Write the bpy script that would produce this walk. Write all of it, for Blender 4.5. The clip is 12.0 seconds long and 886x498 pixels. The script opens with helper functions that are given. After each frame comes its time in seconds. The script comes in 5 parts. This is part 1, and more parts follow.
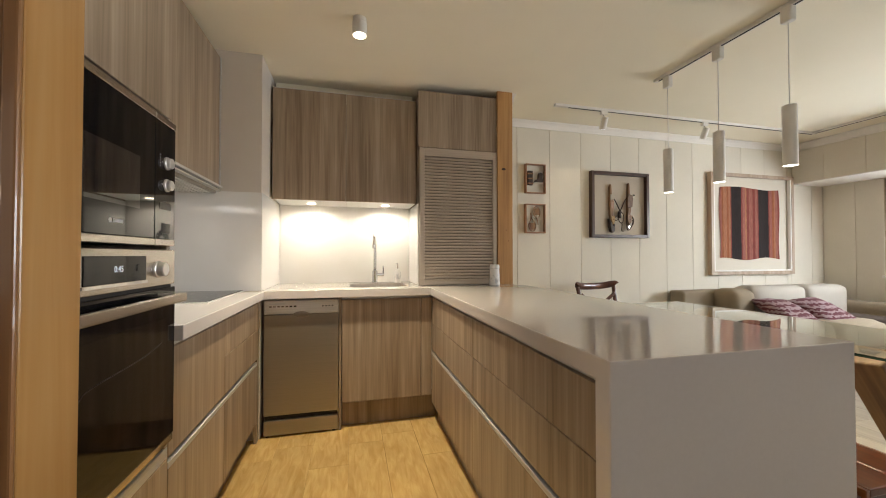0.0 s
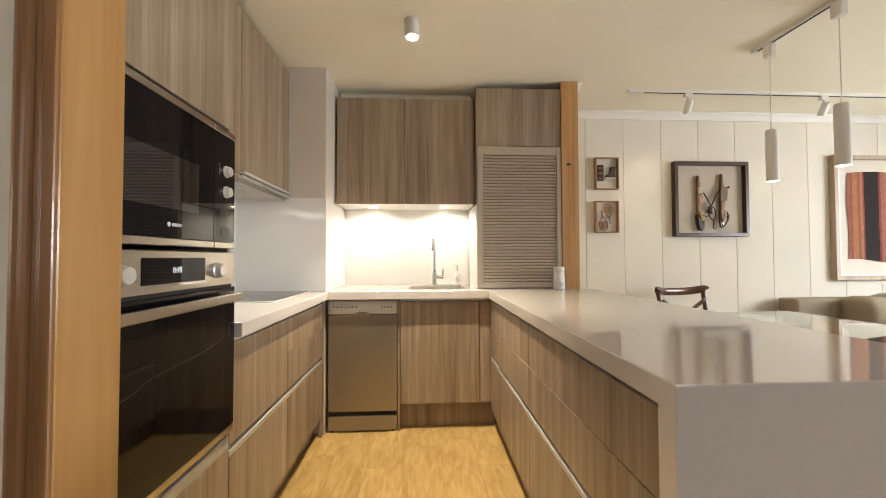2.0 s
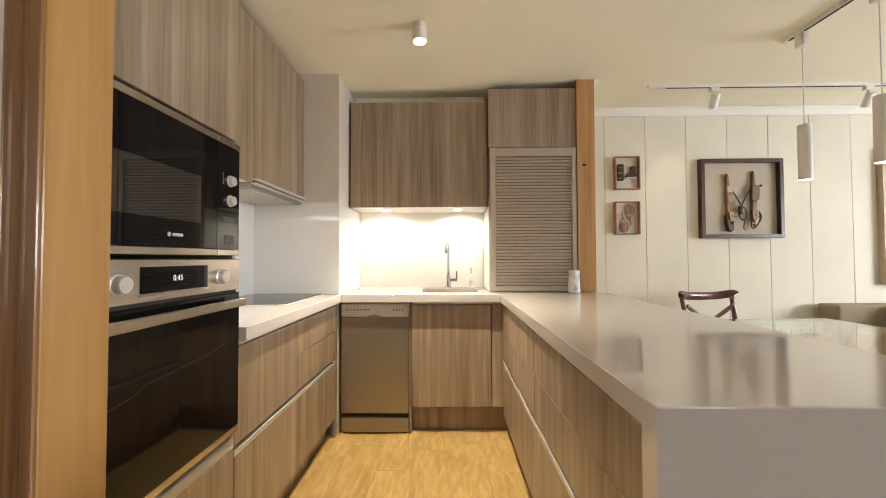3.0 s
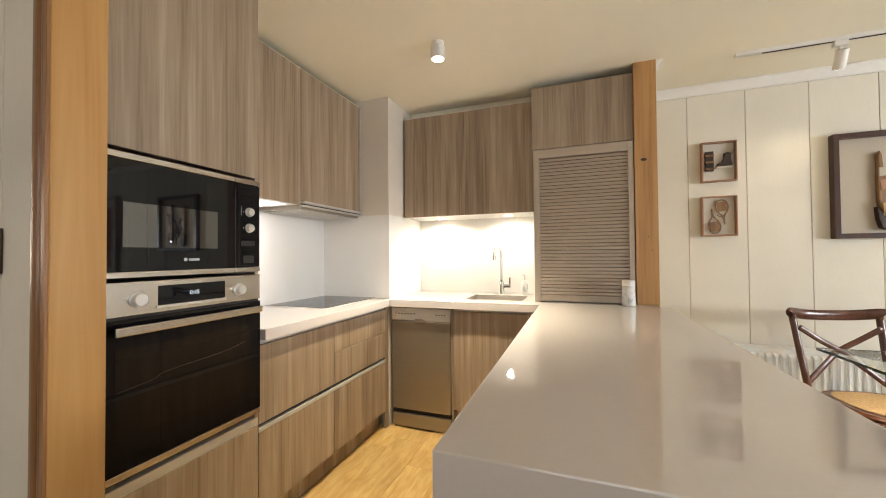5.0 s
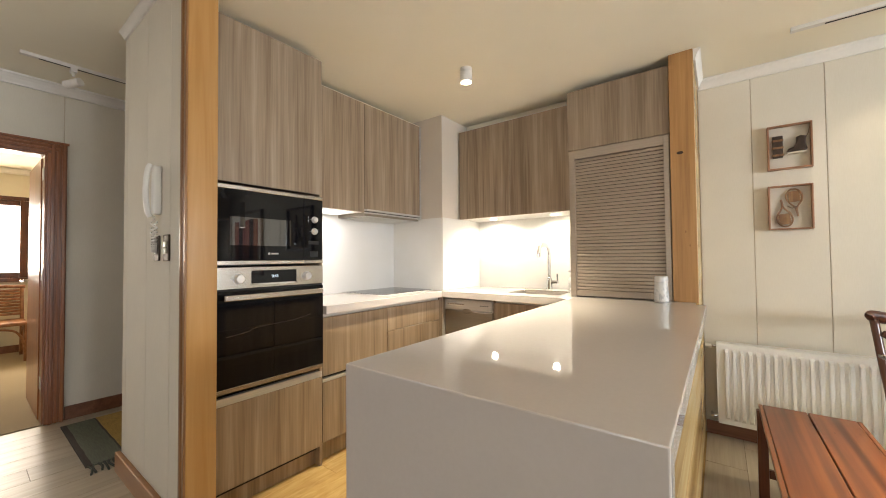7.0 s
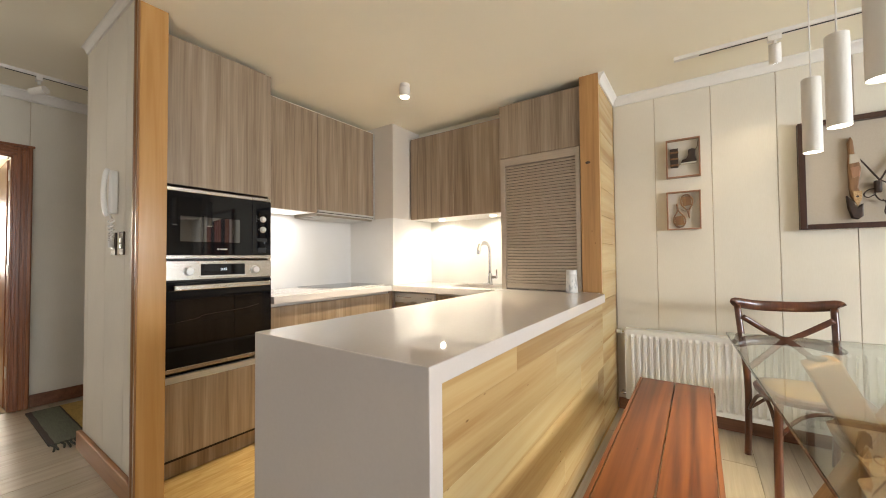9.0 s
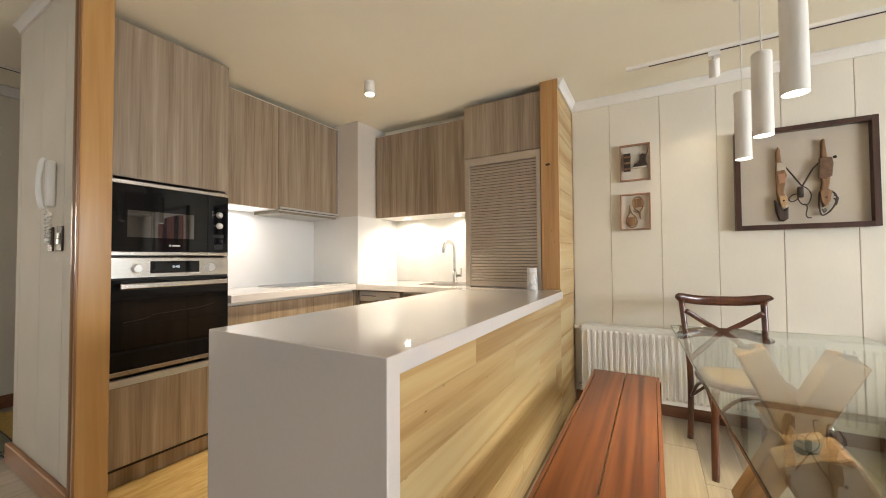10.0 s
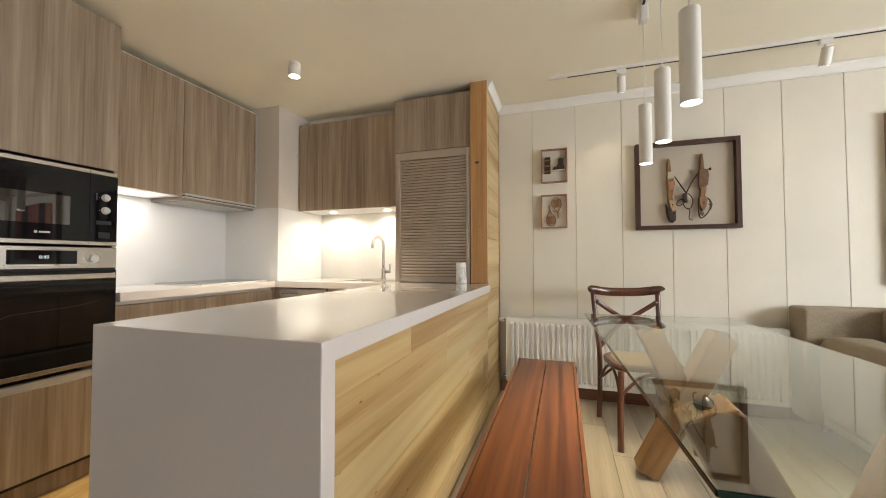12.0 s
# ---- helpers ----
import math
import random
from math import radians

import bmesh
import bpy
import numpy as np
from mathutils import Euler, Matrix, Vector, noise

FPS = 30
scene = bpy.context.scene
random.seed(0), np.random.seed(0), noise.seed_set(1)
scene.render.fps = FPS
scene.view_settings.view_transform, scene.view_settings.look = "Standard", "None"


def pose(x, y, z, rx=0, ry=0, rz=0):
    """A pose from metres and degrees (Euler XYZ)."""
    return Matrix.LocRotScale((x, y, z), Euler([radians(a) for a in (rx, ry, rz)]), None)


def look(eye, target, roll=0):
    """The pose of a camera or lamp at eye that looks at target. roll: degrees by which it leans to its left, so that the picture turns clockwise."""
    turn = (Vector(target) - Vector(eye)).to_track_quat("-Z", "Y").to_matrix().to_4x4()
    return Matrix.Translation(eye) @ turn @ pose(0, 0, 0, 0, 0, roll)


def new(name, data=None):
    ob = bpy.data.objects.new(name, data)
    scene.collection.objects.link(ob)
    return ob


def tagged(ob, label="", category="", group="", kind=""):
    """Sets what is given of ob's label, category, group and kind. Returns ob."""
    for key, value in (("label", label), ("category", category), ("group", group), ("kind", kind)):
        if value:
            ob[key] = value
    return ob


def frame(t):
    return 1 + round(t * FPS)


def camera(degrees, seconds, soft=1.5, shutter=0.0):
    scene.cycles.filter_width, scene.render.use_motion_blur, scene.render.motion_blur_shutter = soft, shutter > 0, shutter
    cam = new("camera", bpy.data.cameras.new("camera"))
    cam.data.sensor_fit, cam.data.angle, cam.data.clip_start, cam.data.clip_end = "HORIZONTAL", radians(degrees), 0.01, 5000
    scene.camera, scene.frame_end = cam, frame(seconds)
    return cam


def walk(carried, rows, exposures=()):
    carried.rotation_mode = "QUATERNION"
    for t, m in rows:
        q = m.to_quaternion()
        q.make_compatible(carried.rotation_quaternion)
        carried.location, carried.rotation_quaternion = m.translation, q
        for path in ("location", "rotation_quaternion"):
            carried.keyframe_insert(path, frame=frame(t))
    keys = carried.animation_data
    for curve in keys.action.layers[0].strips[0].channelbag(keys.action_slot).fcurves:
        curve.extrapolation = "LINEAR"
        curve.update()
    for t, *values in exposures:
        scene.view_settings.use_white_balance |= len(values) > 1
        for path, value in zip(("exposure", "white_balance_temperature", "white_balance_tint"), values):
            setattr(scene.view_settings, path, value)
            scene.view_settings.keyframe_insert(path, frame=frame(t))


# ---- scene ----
cam = camera(100.8, 12.0, soft=1.0)
PATH = [
    (0, (0.207, 0.161, 1.14), (0.692, 2.101, 1.174), 0.0),
    (0.5, (0.239, 0.187, 1.133), (0.603, 2.153, 1.175), -0.1),
    (1, (0.266, 0.186, 1.132), (0.523, 2.169, 1.175), -0.1),
    (1.5, (0.294, 0.198, 1.142), (0.468, 2.19, 1.182), -0.1),
    (2, (0.304, 0.215, 1.135), (0.409, 2.212, 1.184), -0.2),
    (2.5, (0.343, 0.219, 1.157), (0.38, 2.219, 1.198), -0.2),
    (3, (0.398, 0.222, 1.157), (0.364, 2.221, 1.206), -0.2),
    (3.2, (0.45, 0.214, 1.177), (0.365, 2.212, 1.223), -0.4),
    (4.8, (0.879, 0.289, 1.218), (0.274, 2.194, 1.259), -0.5),
    (5, (0.946, 0.271, 1.228), (0.263, 2.15, 1.264), -0.5),
    (5.5, (1.105, 0.233, 1.222), (0.234, 2.033, 1.26), -0.5),
    (6, (1.265, 0.237, 1.207), (0.224, 1.945, 1.251), -0.6),
    (6.5, (1.418, 0.237, 1.192), (0.24, 1.853, 1.242), -0.6),
    (6.7, (1.449, 0.221, 1.196), (0.254, 1.824, 1.242), -0.5),
    (8.3, (1.87, 0.174, 1.167), (0.65, 1.758, 1.222), -0.7),
    (8.5, (1.896, 0.17, 1.167), (0.687, 1.762, 1.215), -0.6),
    (9, (1.938, 0.169, 1.159), (0.797, 1.811, 1.209), -0.5),
    (9.5, (1.957, 0.164, 1.152), (0.888, 1.853, 1.202), -0.5),
    (10, (1.97, 0.162, 1.142), (0.977, 1.898, 1.193), -0.4),
    (10.5, (1.968, 0.162, 1.131), (1.056, 1.941, 1.187), -0.3),
    (11, (1.966, 0.159, 1.122), (1.132, 1.976, 1.177), -0.2),
    (11.5, (1.95, 0.158, 1.111), (1.207, 2.014, 1.166), -0.2),
    (12, (1.925, 0.168, 1.091), (1.304, 2.069, 1.15), -0.1),
]
walk(cam, [(t, look(eye, target, roll)) for t, eye, target, roll in PATH],
     exposures=[(0, -0.1), (1.5, 0.24), (2.5, 0.34), (5, 0.43), (8.5, 0.45), (12, 0.09)])

# ---- world, daylight, exposure ----
world = bpy.data.worlds.new("world")
scene.world = world
world.use_nodes = True
wn = world.node_tree.nodes
sky = wn.new("ShaderNodeTexSky")
sky.sky_type, sky.sun_disc = "NISHITA", False
sky.sun_elevation, sky.sun_rotation = radians(40), radians(150)
world.node_tree.links.new(sky.outputs["Color"], wn["Background"].inputs["Color"])
wn["Background"].inputs["Strength"].default_value = 0.12


def lamp(name, kind, energy, color, m, **settings):
    data = bpy.data.lights.new(name, kind)
    data.energy, data.color = energy, color
    if "size" in settings:
        data.shape, data.size, data.size_y = "RECTANGLE", settings["size"], settings["size_y"]
    if "spot" in settings:
        data.spot_size, data.spot_blend = radians(settings["spot"]), settings.get("blend", 0.6)
    if "radius" in settings:
        data.shadow_soft_size = settings["radius"]
    ob = new(name, data)
    ob.matrix_world = m
    return ob


sun = lamp("sun", "SUN", 1.0, (1.0, 0.95, 0.88), look((0, 0, 0), (-0.55, 0.35, -0.8)))
sun.data.angle = radians(10)
# daylight in the openings of the bay and bedroom windows
lamp("window_daylight", "AREA", 115, (0.9, 0.95, 1.0), look((5.72, 1.1, 1.44), (0.0, 1.1, -1.6)), size=1.95, size_y=0.9)
lamp("bedroom_daylight", "AREA", 64, (1.0, 0.83, 0.63), look((-6.0, 0.0, 1.5), (-2.5, 0.2, 0.9)), size=1.5, size_y=1.0)
# two warm fill lamps added at unseen openings in the south wall
lamp("hall_window_daylight", "AREA", 1.4, (1.0, 0.62, 0.4), look((-1.3, -1.28, 1.5), (-1.1, 1.0, 1.2)), size=1.5, size_y=1.15)
lamp("living_window_daylight", "AREA", 1.7, (1.0, 0.82, 0.66), look((1.6, -1.28, 1.5), (1.3, 2.0, 1.7)), size=1.95, size_y=1.15)
# the lit lamps of the kitchen and the dining place
lamp("ceiling_spot_light", "SPOT", 170, (1.0, 0.88, 0.66), look((0.245, 2.143, 2.295), (0.245, 2.143, 0)), spot=80, blend=1.0, radius=0.03)
for lx in (-0.085, 0.465):
    lamp("cabinet_downlight_light", "SPOT", 8.5, (1.0, 0.91, 0.76), look((lx, 3.07, 1.512), (lx, 3.12, 0)), spot=168, blend=0.5, radius=0.02)
# fill lamp added under the cabinet beside the hood
lamp("hood_light", "AREA", 2.5, (1.0, 0.97, 0.94), look((-0.72, 1.75, 1.515), (-0.72, 1.75, 0)), size=0.25, size_y=0.4)
for lx, ly in ((2.329, 2.229), (2.323, 1.865), (2.316, 1.498)):
    lamp("pendant_light", "SPOT", 28, (1.0, 0.86, 0.56), look((lx, ly, 1.565), (lx, ly, 0)), spot=92, blend=0.6, radius=0.025)
for lx, watts in ((2.31, 10), (3.40, 5), (4.42, 5)):
    lamp("track_spot_light", "SPOT", watts, (1.0, 0.85, 0.58), look((lx, 2.90, 2.24), (lx - 0.08, 3.28, 1.25)), spot=90, blend=1.0, radius=0.025)


# ---- materials ----
def material(name, color, rough=0.5, metal=0.0, color2=None, grain=(6, 6, 6), detail=6.0, mix=(0.35, 0.65), bump=0.0, bump_scale=None,
             stains=0.0, per_object=0.0, coat=0.0, transmission=0.0, ior=1.45, emission=0.0, emit_color=None, distort=0.0, rough_var=0.0):
    """A principled material whose colour runs between two tones along a stretched noise, with larger stains, and a fine relief."""
    mat = bpy.data.materials.new(name)
    mat.use_nodes = True
    nt = mat.node_tree
    n, l = nt.nodes, nt.links
    p = n["Principled BSDF"]
    p.inputs["Base Color"].default_value = (*color, 1)
    p.inputs["Roughness"].default_value, p.inputs["Metallic"].default_value = rough, metal
    p.inputs["Coat Weight"].default_value, p.inputs["Coat Roughness"].default_value = coat, 0.12
    p.inputs["Transmission Weight"].default_value, p.inputs["IOR"].default_value = transmission, ior
    if emission:
        p.inputs["Emission Color"].default_value = (*(emit_color or color), 1)
        p.inputs["Emission Strength"].default_value = emission
    if color2 is None and not bump:
        return mat
    tc, info = n.new("ShaderNodeTexCoord"), n.new("ShaderNodeObjectInfo")
    shift = n.new("ShaderNodeVectorMath")
    shift.operation = "MULTIPLY_ADD"
    comb = n.new("ShaderNodeCombineXYZ")
    for k in range(3):
        l.new(info.outputs["Random"], comb.inputs[k])
    shift.inputs[1].default_value = (13.0, 17.0, 7.0) if per_object else (0, 0, 0)
    l.new(comb.outputs[0], shift.inputs[0])
    l.new(tc.outputs["Object"], shift.inputs[2])
    mp = n.new("ShaderNodeMapping")
    mp.inputs["Scale"].default_value = grain
    l.new(shift.outputs[0], mp.inputs["Vector"])
    noise1 = n.new("ShaderNodeTexNoise")
    noise1.inputs["Scale"].default_value, noise1.inputs["Detail"].default_value = 1.0, detail
    noise1.inputs["Distortion"].default_value = distort
    l.new(mp.outputs[0], noise1.inputs["Vector"])
    out = None
    if color2 is not None:
        ramp = n.new("ShaderNodeValToRGB")
        ramp.color_ramp.elements[0].position, ramp.color_ramp.elements[1].position = mix
        ramp.color_ramp.elements[0].color, ramp.color_ramp.elements[1].color = (*color2, 1), (*color, 1)
        l.new(noise1.outputs["Fac"], ramp.inputs["Fac"])
        out = ramp.outputs["Color"]
        if stains:
            big = n.new("ShaderNodeTexNoise")
            big.inputs["Scale"].default_value, big.inputs["Detail"].default_value = 2.3, 3.0
            l.new(shift.outputs[0], big.inputs["Vector"])
            mr = n.new("ShaderNodeMapRange")
            mr.inputs["From Min"].default_value, mr.inputs["From Max"].default_value = 0.3, 0.7
            mr.inputs["To Min"].default_value, mr.inputs["To Max"].default_value = 1 - stains, 1 + stains * 0.6
            l.new(big.outputs["Fac"], mr.inputs["Value"])
            hsv = n.new("ShaderNodeHueSaturation")
            l.new(mr.outputs[0], hsv.inputs["Value"])
            l.new(out, hsv.inputs["Color"])
            out = hsv.outputs["Color"]
        if per_object:
            mr2 = n.new("ShaderNodeMapRange")
            mr2.inputs["To Min"].default_value, mr2.inputs["To Max"].default_value = 1 - per_object, 1 + per_object
            l.new(info.outputs["Random"], mr2.inputs["Value"])
            hsv2 = n.new("ShaderNodeHueSaturation")
            l.new(mr2.outputs[0], hsv2.inputs["Value"])
            l.new(out, hsv2.inputs["Color"])
            out = hsv2.outputs["Color"]
        l.new(out, p.inputs["Base Color"])
    if rough_var:
        rr = n.new("ShaderNodeMapRange")
        rr.inputs["To Min"].default_value, rr.inputs["To Max"].default_value = rough - rough_var, rough + rough_var
        l.new(noise1.outputs["Fac"], rr.inputs["Value"])
        l.new(rr.outputs[0], p.inputs["Roughness"])
    if bump:
        b = n.new("ShaderNodeBump")
        b.inputs["Strength"].default_value, b.inputs["Distance"].default_value = bump, 0.002
        src = noise1.outputs["Fac"]
        if bump_scale:
            mp2 = n.new("ShaderNodeMapping")
            mp2.inputs["Scale"].default_value = bump_scale
            l.new(shift.outputs[0], mp2.inputs["Vector"])
            fine = n.new("ShaderNodeTexNoise")
            fine.inputs["Scale"].default_value, fine.inputs["Detail"].default_value = 1.0, 3.0
            l.new(mp2.outputs[0], fine.inputs["Vector"])
            src = fine.outputs["Fac"]
        l.new(src, b.inputs["Height"])
        l.new(b.outputs[0], p.inputs["Normal"])
    return mat


def streaks(name, tones, along, rough=0.4, per_object=0.05, bump=0.15, coat=0.0, knots=False, wide=22, narrow=110, swirl=0.3, span=(0.38, 0.76), fine_part=0.4):
    """Wood-grain: broad bands of tone across the grain with fine pores, running along one axis."""
    mat = bpy.data.materials.new(name)
    mat.use_nodes = True
    nt = mat.node_tree
    n, l = nt.nodes, nt.links
    p = n["Principled BSDF"]
    p.inputs["Roughness"].default_value, p.inputs["Coat Weight"].default_value = rough, coat
    tc, info = n.new("ShaderNodeTexCoord"), n.new("ShaderNodeObjectInfo")
    comb, shift = n.new("ShaderNodeCombineXYZ"), n.new("ShaderNodeVectorMath")
    for k in range(3):
        l.new(info.outputs["Random"], comb.inputs[k])
    shift.operation, shift.inputs[1].default_value = "MULTIPLY_ADD", (11.0, 19.0, 5.0)
    l.new(comb.outputs[0], shift.inputs[0])
    l.new(tc.outputs["Object"], shift.inputs[2])

    def band(scale, detail, distort):
        mp, nz = n.new("ShaderNodeMapping"), n.new("ShaderNodeTexNoise")
        sc = [scale, scale, scale]
        sc[along] = scale * 0.035
        mp.inputs["Scale"].default_value = sc
        nz.inputs["Scale"].default_value, nz.inputs["Detail"].default_value, nz.inputs["Distortion"].default_value = 1, detail, distort
        l.new(shift.outputs[0], mp.inputs["Vector"])
        l.new(mp.outputs[0], nz.inputs["Vector"])
        return nz.outputs["Fac"]
    broad, mid = band(wide, 4, swirl), band(narrow, 5, 0.2)
    add = n.new("ShaderNodeMath")
    add.operation = "MULTIPLY_ADD"
    add.inputs[1].default_value = fine_part
    l.new(mid, add.inputs[0])
    sub = n.new("ShaderNodeMath")
    sub.operation = "MULTIPLY"
    sub.inputs[1].default_value = 0.75
    l.new(broad, sub.inputs[0])
    l.new(sub.outputs[0], add.inputs[2])
    ramp = n.new("ShaderNodeValToRGB")
    els = ramp.color_ramp.elements
    els[0].position, els[0].color = span[0], (*tones[0], 1)
    els[1].position, els[1].color = span[1], (*tones[-1], 1)
    for k, tone in enumerate(tones[1:-1]):
        els.new(span[0] + (span[1] - span[0]) * (k + 1) / (len(tones) - 1)).color = (*tone, 1)
    l.new(add.outputs[0], ramp.inputs["Fac"])
    out = ramp.outputs["Color"]
    if knots:
        vor = n.new("ShaderNodeTexVoronoi")
        mpk = n.new("ShaderNodeMapping")
        sc = [3.2, 3.2, 3.2]
        sc[along] = 1.3
        mpk.inputs["Scale"].default_value = sc
        l.new(shift.outputs[0], mpk.inputs["Vector"])
        l.new(mpk.outputs[0], vor.inputs["Vector"])
        kr = n.new("ShaderNodeValToRGB")
        kr.color_ramp.elements[0].position, kr.color_ramp.elements[0].color = 0.015, (0.25, 0.16, 0.1, 1)
        kr.color_ramp.elements[1].position, kr.color_ramp.elements[1].color = 0.07, (1, 1, 1, 1)
        l.new(vor.outputs["Distance"], kr.inputs["Fac"])
        mul = n.new("ShaderNodeMix")
        mul.data_type, mul.blend_type = "RGBA", "MULTIPLY"
        mul.inputs["Factor"].default_value = 0.75
        l.new(out, mul.inputs["A"])
        l.new(kr.outputs["Color"], mul.inputs["B"])
        out = mul.outputs["Result"]
    if per_object:
        mr, hsv = n.new("ShaderNodeMapRange"), n.new("ShaderNodeHueSaturation")
        mr.inputs["To Min"].default_value, mr.inputs["To Max"].default_value = 1 - per_object, 1 + per_object
        l.new(info.outputs["Random"], mr.inputs["Value"])
        l.new(mr.outputs[0], hsv.inputs["Value"])
        l.new(out, hsv.inputs["Color"])
        out = hsv.outputs["Color"]
    l.new(out, p.inputs["Base Color"])
    b = n.new("ShaderNodeBump")
    b.inputs["Strength"].default_value, b.inputs["Distance"].default_value = bump, 0.001
    l.new(mid, b.inputs["Height"])
    l.new(b.outputs[0], p.inputs["Normal"])
    return mat


LAM = [(0.21, 0.15, 0.098), (0.285, 0.211, 0.144), (0.342, 0.26, 0.183), (0.42, 0.33, 0.242)]
M_LAM = streaks("cabinet_laminate", LAM, 2, rough=0.38, per_object=0.05, wide=17, narrow=85, swirl=0.04, span=(0.42, 0.735))
M_PINE = streaks("varnished_pine", [(0.42, 0.215, 0.07), (0.475, 0.258, 0.09), (0.53, 0.305, 0.115)], 2, rough=0.22, per_object=0.03, bump=0.02, wide=9, narrow=60, swirl=3.2, fine_part=0.3)
M_LIP = streaks("dark_stained_moulding", [(0.19, 0.085, 0.032), (0.27, 0.125, 0.046), (0.33, 0.16, 0.062)], 2, rough=0.28, coat=0.3, bump=0.02, wide=14, narrow=60, swirl=1.0)
M_PINEX = streaks("varnished_pine_board", [(0.24, 0.1, 0.035), (0.33, 0.15, 0.052), (0.39, 0.19, 0.07)], 0, rough=0.4, bump=0.04, wide=13, narrow=60, swirl=1.2)
M_POST = streaks("knotty_oak", [(0.30, 0.15, 0.055), (0.42, 0.22, 0.08), (0.5, 0.28, 0.11)], 2, rough=0.42, knots=True)
M_CLAD = streaks("oak_cladding", [(0.4, 0.24, 0.095), (0.505, 0.34, 0.15), (0.565, 0.415, 0.2), (0.605, 0.465, 0.245)], 1, rough=0.26, per_object=0.1, knots=True, wide=6, narrow=70, swirl=1.3, bump=0.02, span=(0.33, 0.64), fine_part=0.16)
M_BENCH = streaks("red_brown_wood", [(0.06, 0.015, 0.005), (0.135, 0.037, 0.01), (0.2, 0.064, 0.017)], 1, rough=0.3, coat=0.1, wide=9, narrow=38, swirl=2.2, span=(0.42, 0.72), per_object=0.06, knots=True)
M_BENCHLEG = streaks("red_brown_leg_wood", [(0.05, 0.014, 0.006), (0.085, 0.024, 0.009), (0.12, 0.036, 0.013)], 2, rough=0.35)
M_CHAIR = streaks("dark_bentwood", [(0.045, 0.014, 0.006), (0.085, 0.026, 0.011), (0.125, 0.042, 0.018)], 2, rough=0.28, coat=0.3)
M_BEAM = streaks("rough_timber", [(0.12, 0.06, 0.025), (0.21, 0.112, 0.045), (0.28, 0.16, 0.068)], 2, rough=0.5, knots=True)
M_CASING = streaks("mahogany_casing", [(0.16, 0.05, 0.018), (0.25, 0.085, 0.03), (0.32, 0.115, 0.042)], 2, rough=0.3, coat=0.25)
M_BASE = streaks("mahogany_baseboard", [(0.14, 0.055, 0.028), (0.2, 0.085, 0.045), (0.26, 0.12, 0.065)], 0, rough=0.35, coat=0.2)
M_KFLOOR = material("maple_planks", (0.63, 0.43, 0.175), 0.27, color2=(0.49, 0.305, 0.1), grain=(38, 7, 20), detail=7, mix=(0.3, 0.66), per_object=0.06, stains=0.14, distort=0.8)
M_KGROOVE = material("maple_joint", (0.44, 0.285, 0.11), 0.7, color2=(0.37, 0.235, 0.09))
M_FLOOR = streaks("greyed_oak_planks", [(0.31, 0.255, 0.185), (0.38, 0.32, 0.237), (0.44, 0.378, 0.288)], 1, rough=0.3, per_object=0.09, bump=0.05)
M_GROOVE = material("floor_joint", (0.2, 0.15, 0.1), 0.8, color2=(0.15, 0.11, 0.07))
M_QUARTZ = material("quartz_top", (0.655, 0.6, 0.558), 0.035, color2=(0.64, 0.585, 0.543), grain=(90, 90, 90), detail=3, mix=(0.3, 0.7), ior=2.0)
M_SPLASH = material("white_splashback", (0.8, 0.785, 0.76), 0.08, color2=(0.77, 0.75, 0.71), grain=(3, 3, 3))
M_CEIL = material("ceiling_paint", (0.89, 0.835, 0.69), 0.9, color2=(0.87, 0.815, 0.67), grain=(2, 2, 2), bump=0.08, bump_scale=(220, 220, 220))
M_CROWN = material("crown_paint", (0.82, 0.79, 0.74), 0.6, color2=(0.79, 0.76, 0.71), grain=(5, 5, 5))
M_PANEL = material("cream_wall_fabric", (0.75, 0.7, 0.6), 0.85, color2=(0.722, 0.67, 0.565), grain=(260, 260, 30), detail=3, mix=(0.25, 0.75), stains=0.05,
                   per_object=0.025, bump=0.25, bump_scale=(420, 420, 420))
M_JOINT = material("panel_joint", (0.6, 0.49, 0.36), 0.9, color2=(0.52, 0.42, 0.3), grain=(30, 30, 30))
M_STEEL = material("silver_paint", (0.35, 0.31, 0.26), 0.34, 0.75, color2=(0.32, 0.285, 0.235), grain=(3, 3, 400), detail=2, mix=(0.3, 0.7), bump=0.05)
M_STEELH = material("brushed_steel_across", (0.62, 0.585, 0.535), 0.26, 1.0, color2=(0.55, 0.52, 0.475), grain=(3, 3, 500), detail=2, mix=(0.3, 0.7))
M_SHUTTER = material("shutter_aluminium", (0.46, 0.385, 0.31), 0.45, 0.5, color2=(0.42, 0.35, 0.28), grain=(3, 3, 300), detail=2)
M_ALU = material("anodised_aluminium", (0.66, 0.65, 0.625), 0.45, 0.5, color2=(0.57, 0.56, 0.535), grain=(3, 3, 300), detail=2)
M_KNOB = material("satin_knob", (0.8, 0.79, 0.77), 0.3, 0.6, color2=(0.75, 0.74, 0.72), grain=(40, 40, 40))
M_CHROME = material("chrome", (0.62, 0.62, 0.63), 0.05, 1.0)
M_BGLASS = material("black_glass", (0.006, 0.006, 0.007), 0.03, ior=1.36)
M_MWGLASS = material("microwave_window_glass", (0.012, 0.012, 0.013), 0.02, ior=2.1)
M_OVENGLASS = material("oven_window_glass", (0.012, 0.009, 0.007), 0.04, ior=1.4)
M_BLACK = material("black_plastic", (0.02, 0.02, 0.02), 0.4)
M_DARK = material("dark_gap", (0.035, 0.03, 0.026), 0.8)
M_WHITE = material("white_enamel", (0.8, 0.79, 0.76), 0.3, color2=(0.77, 0.76, 0.73), grain=(8, 8, 8))
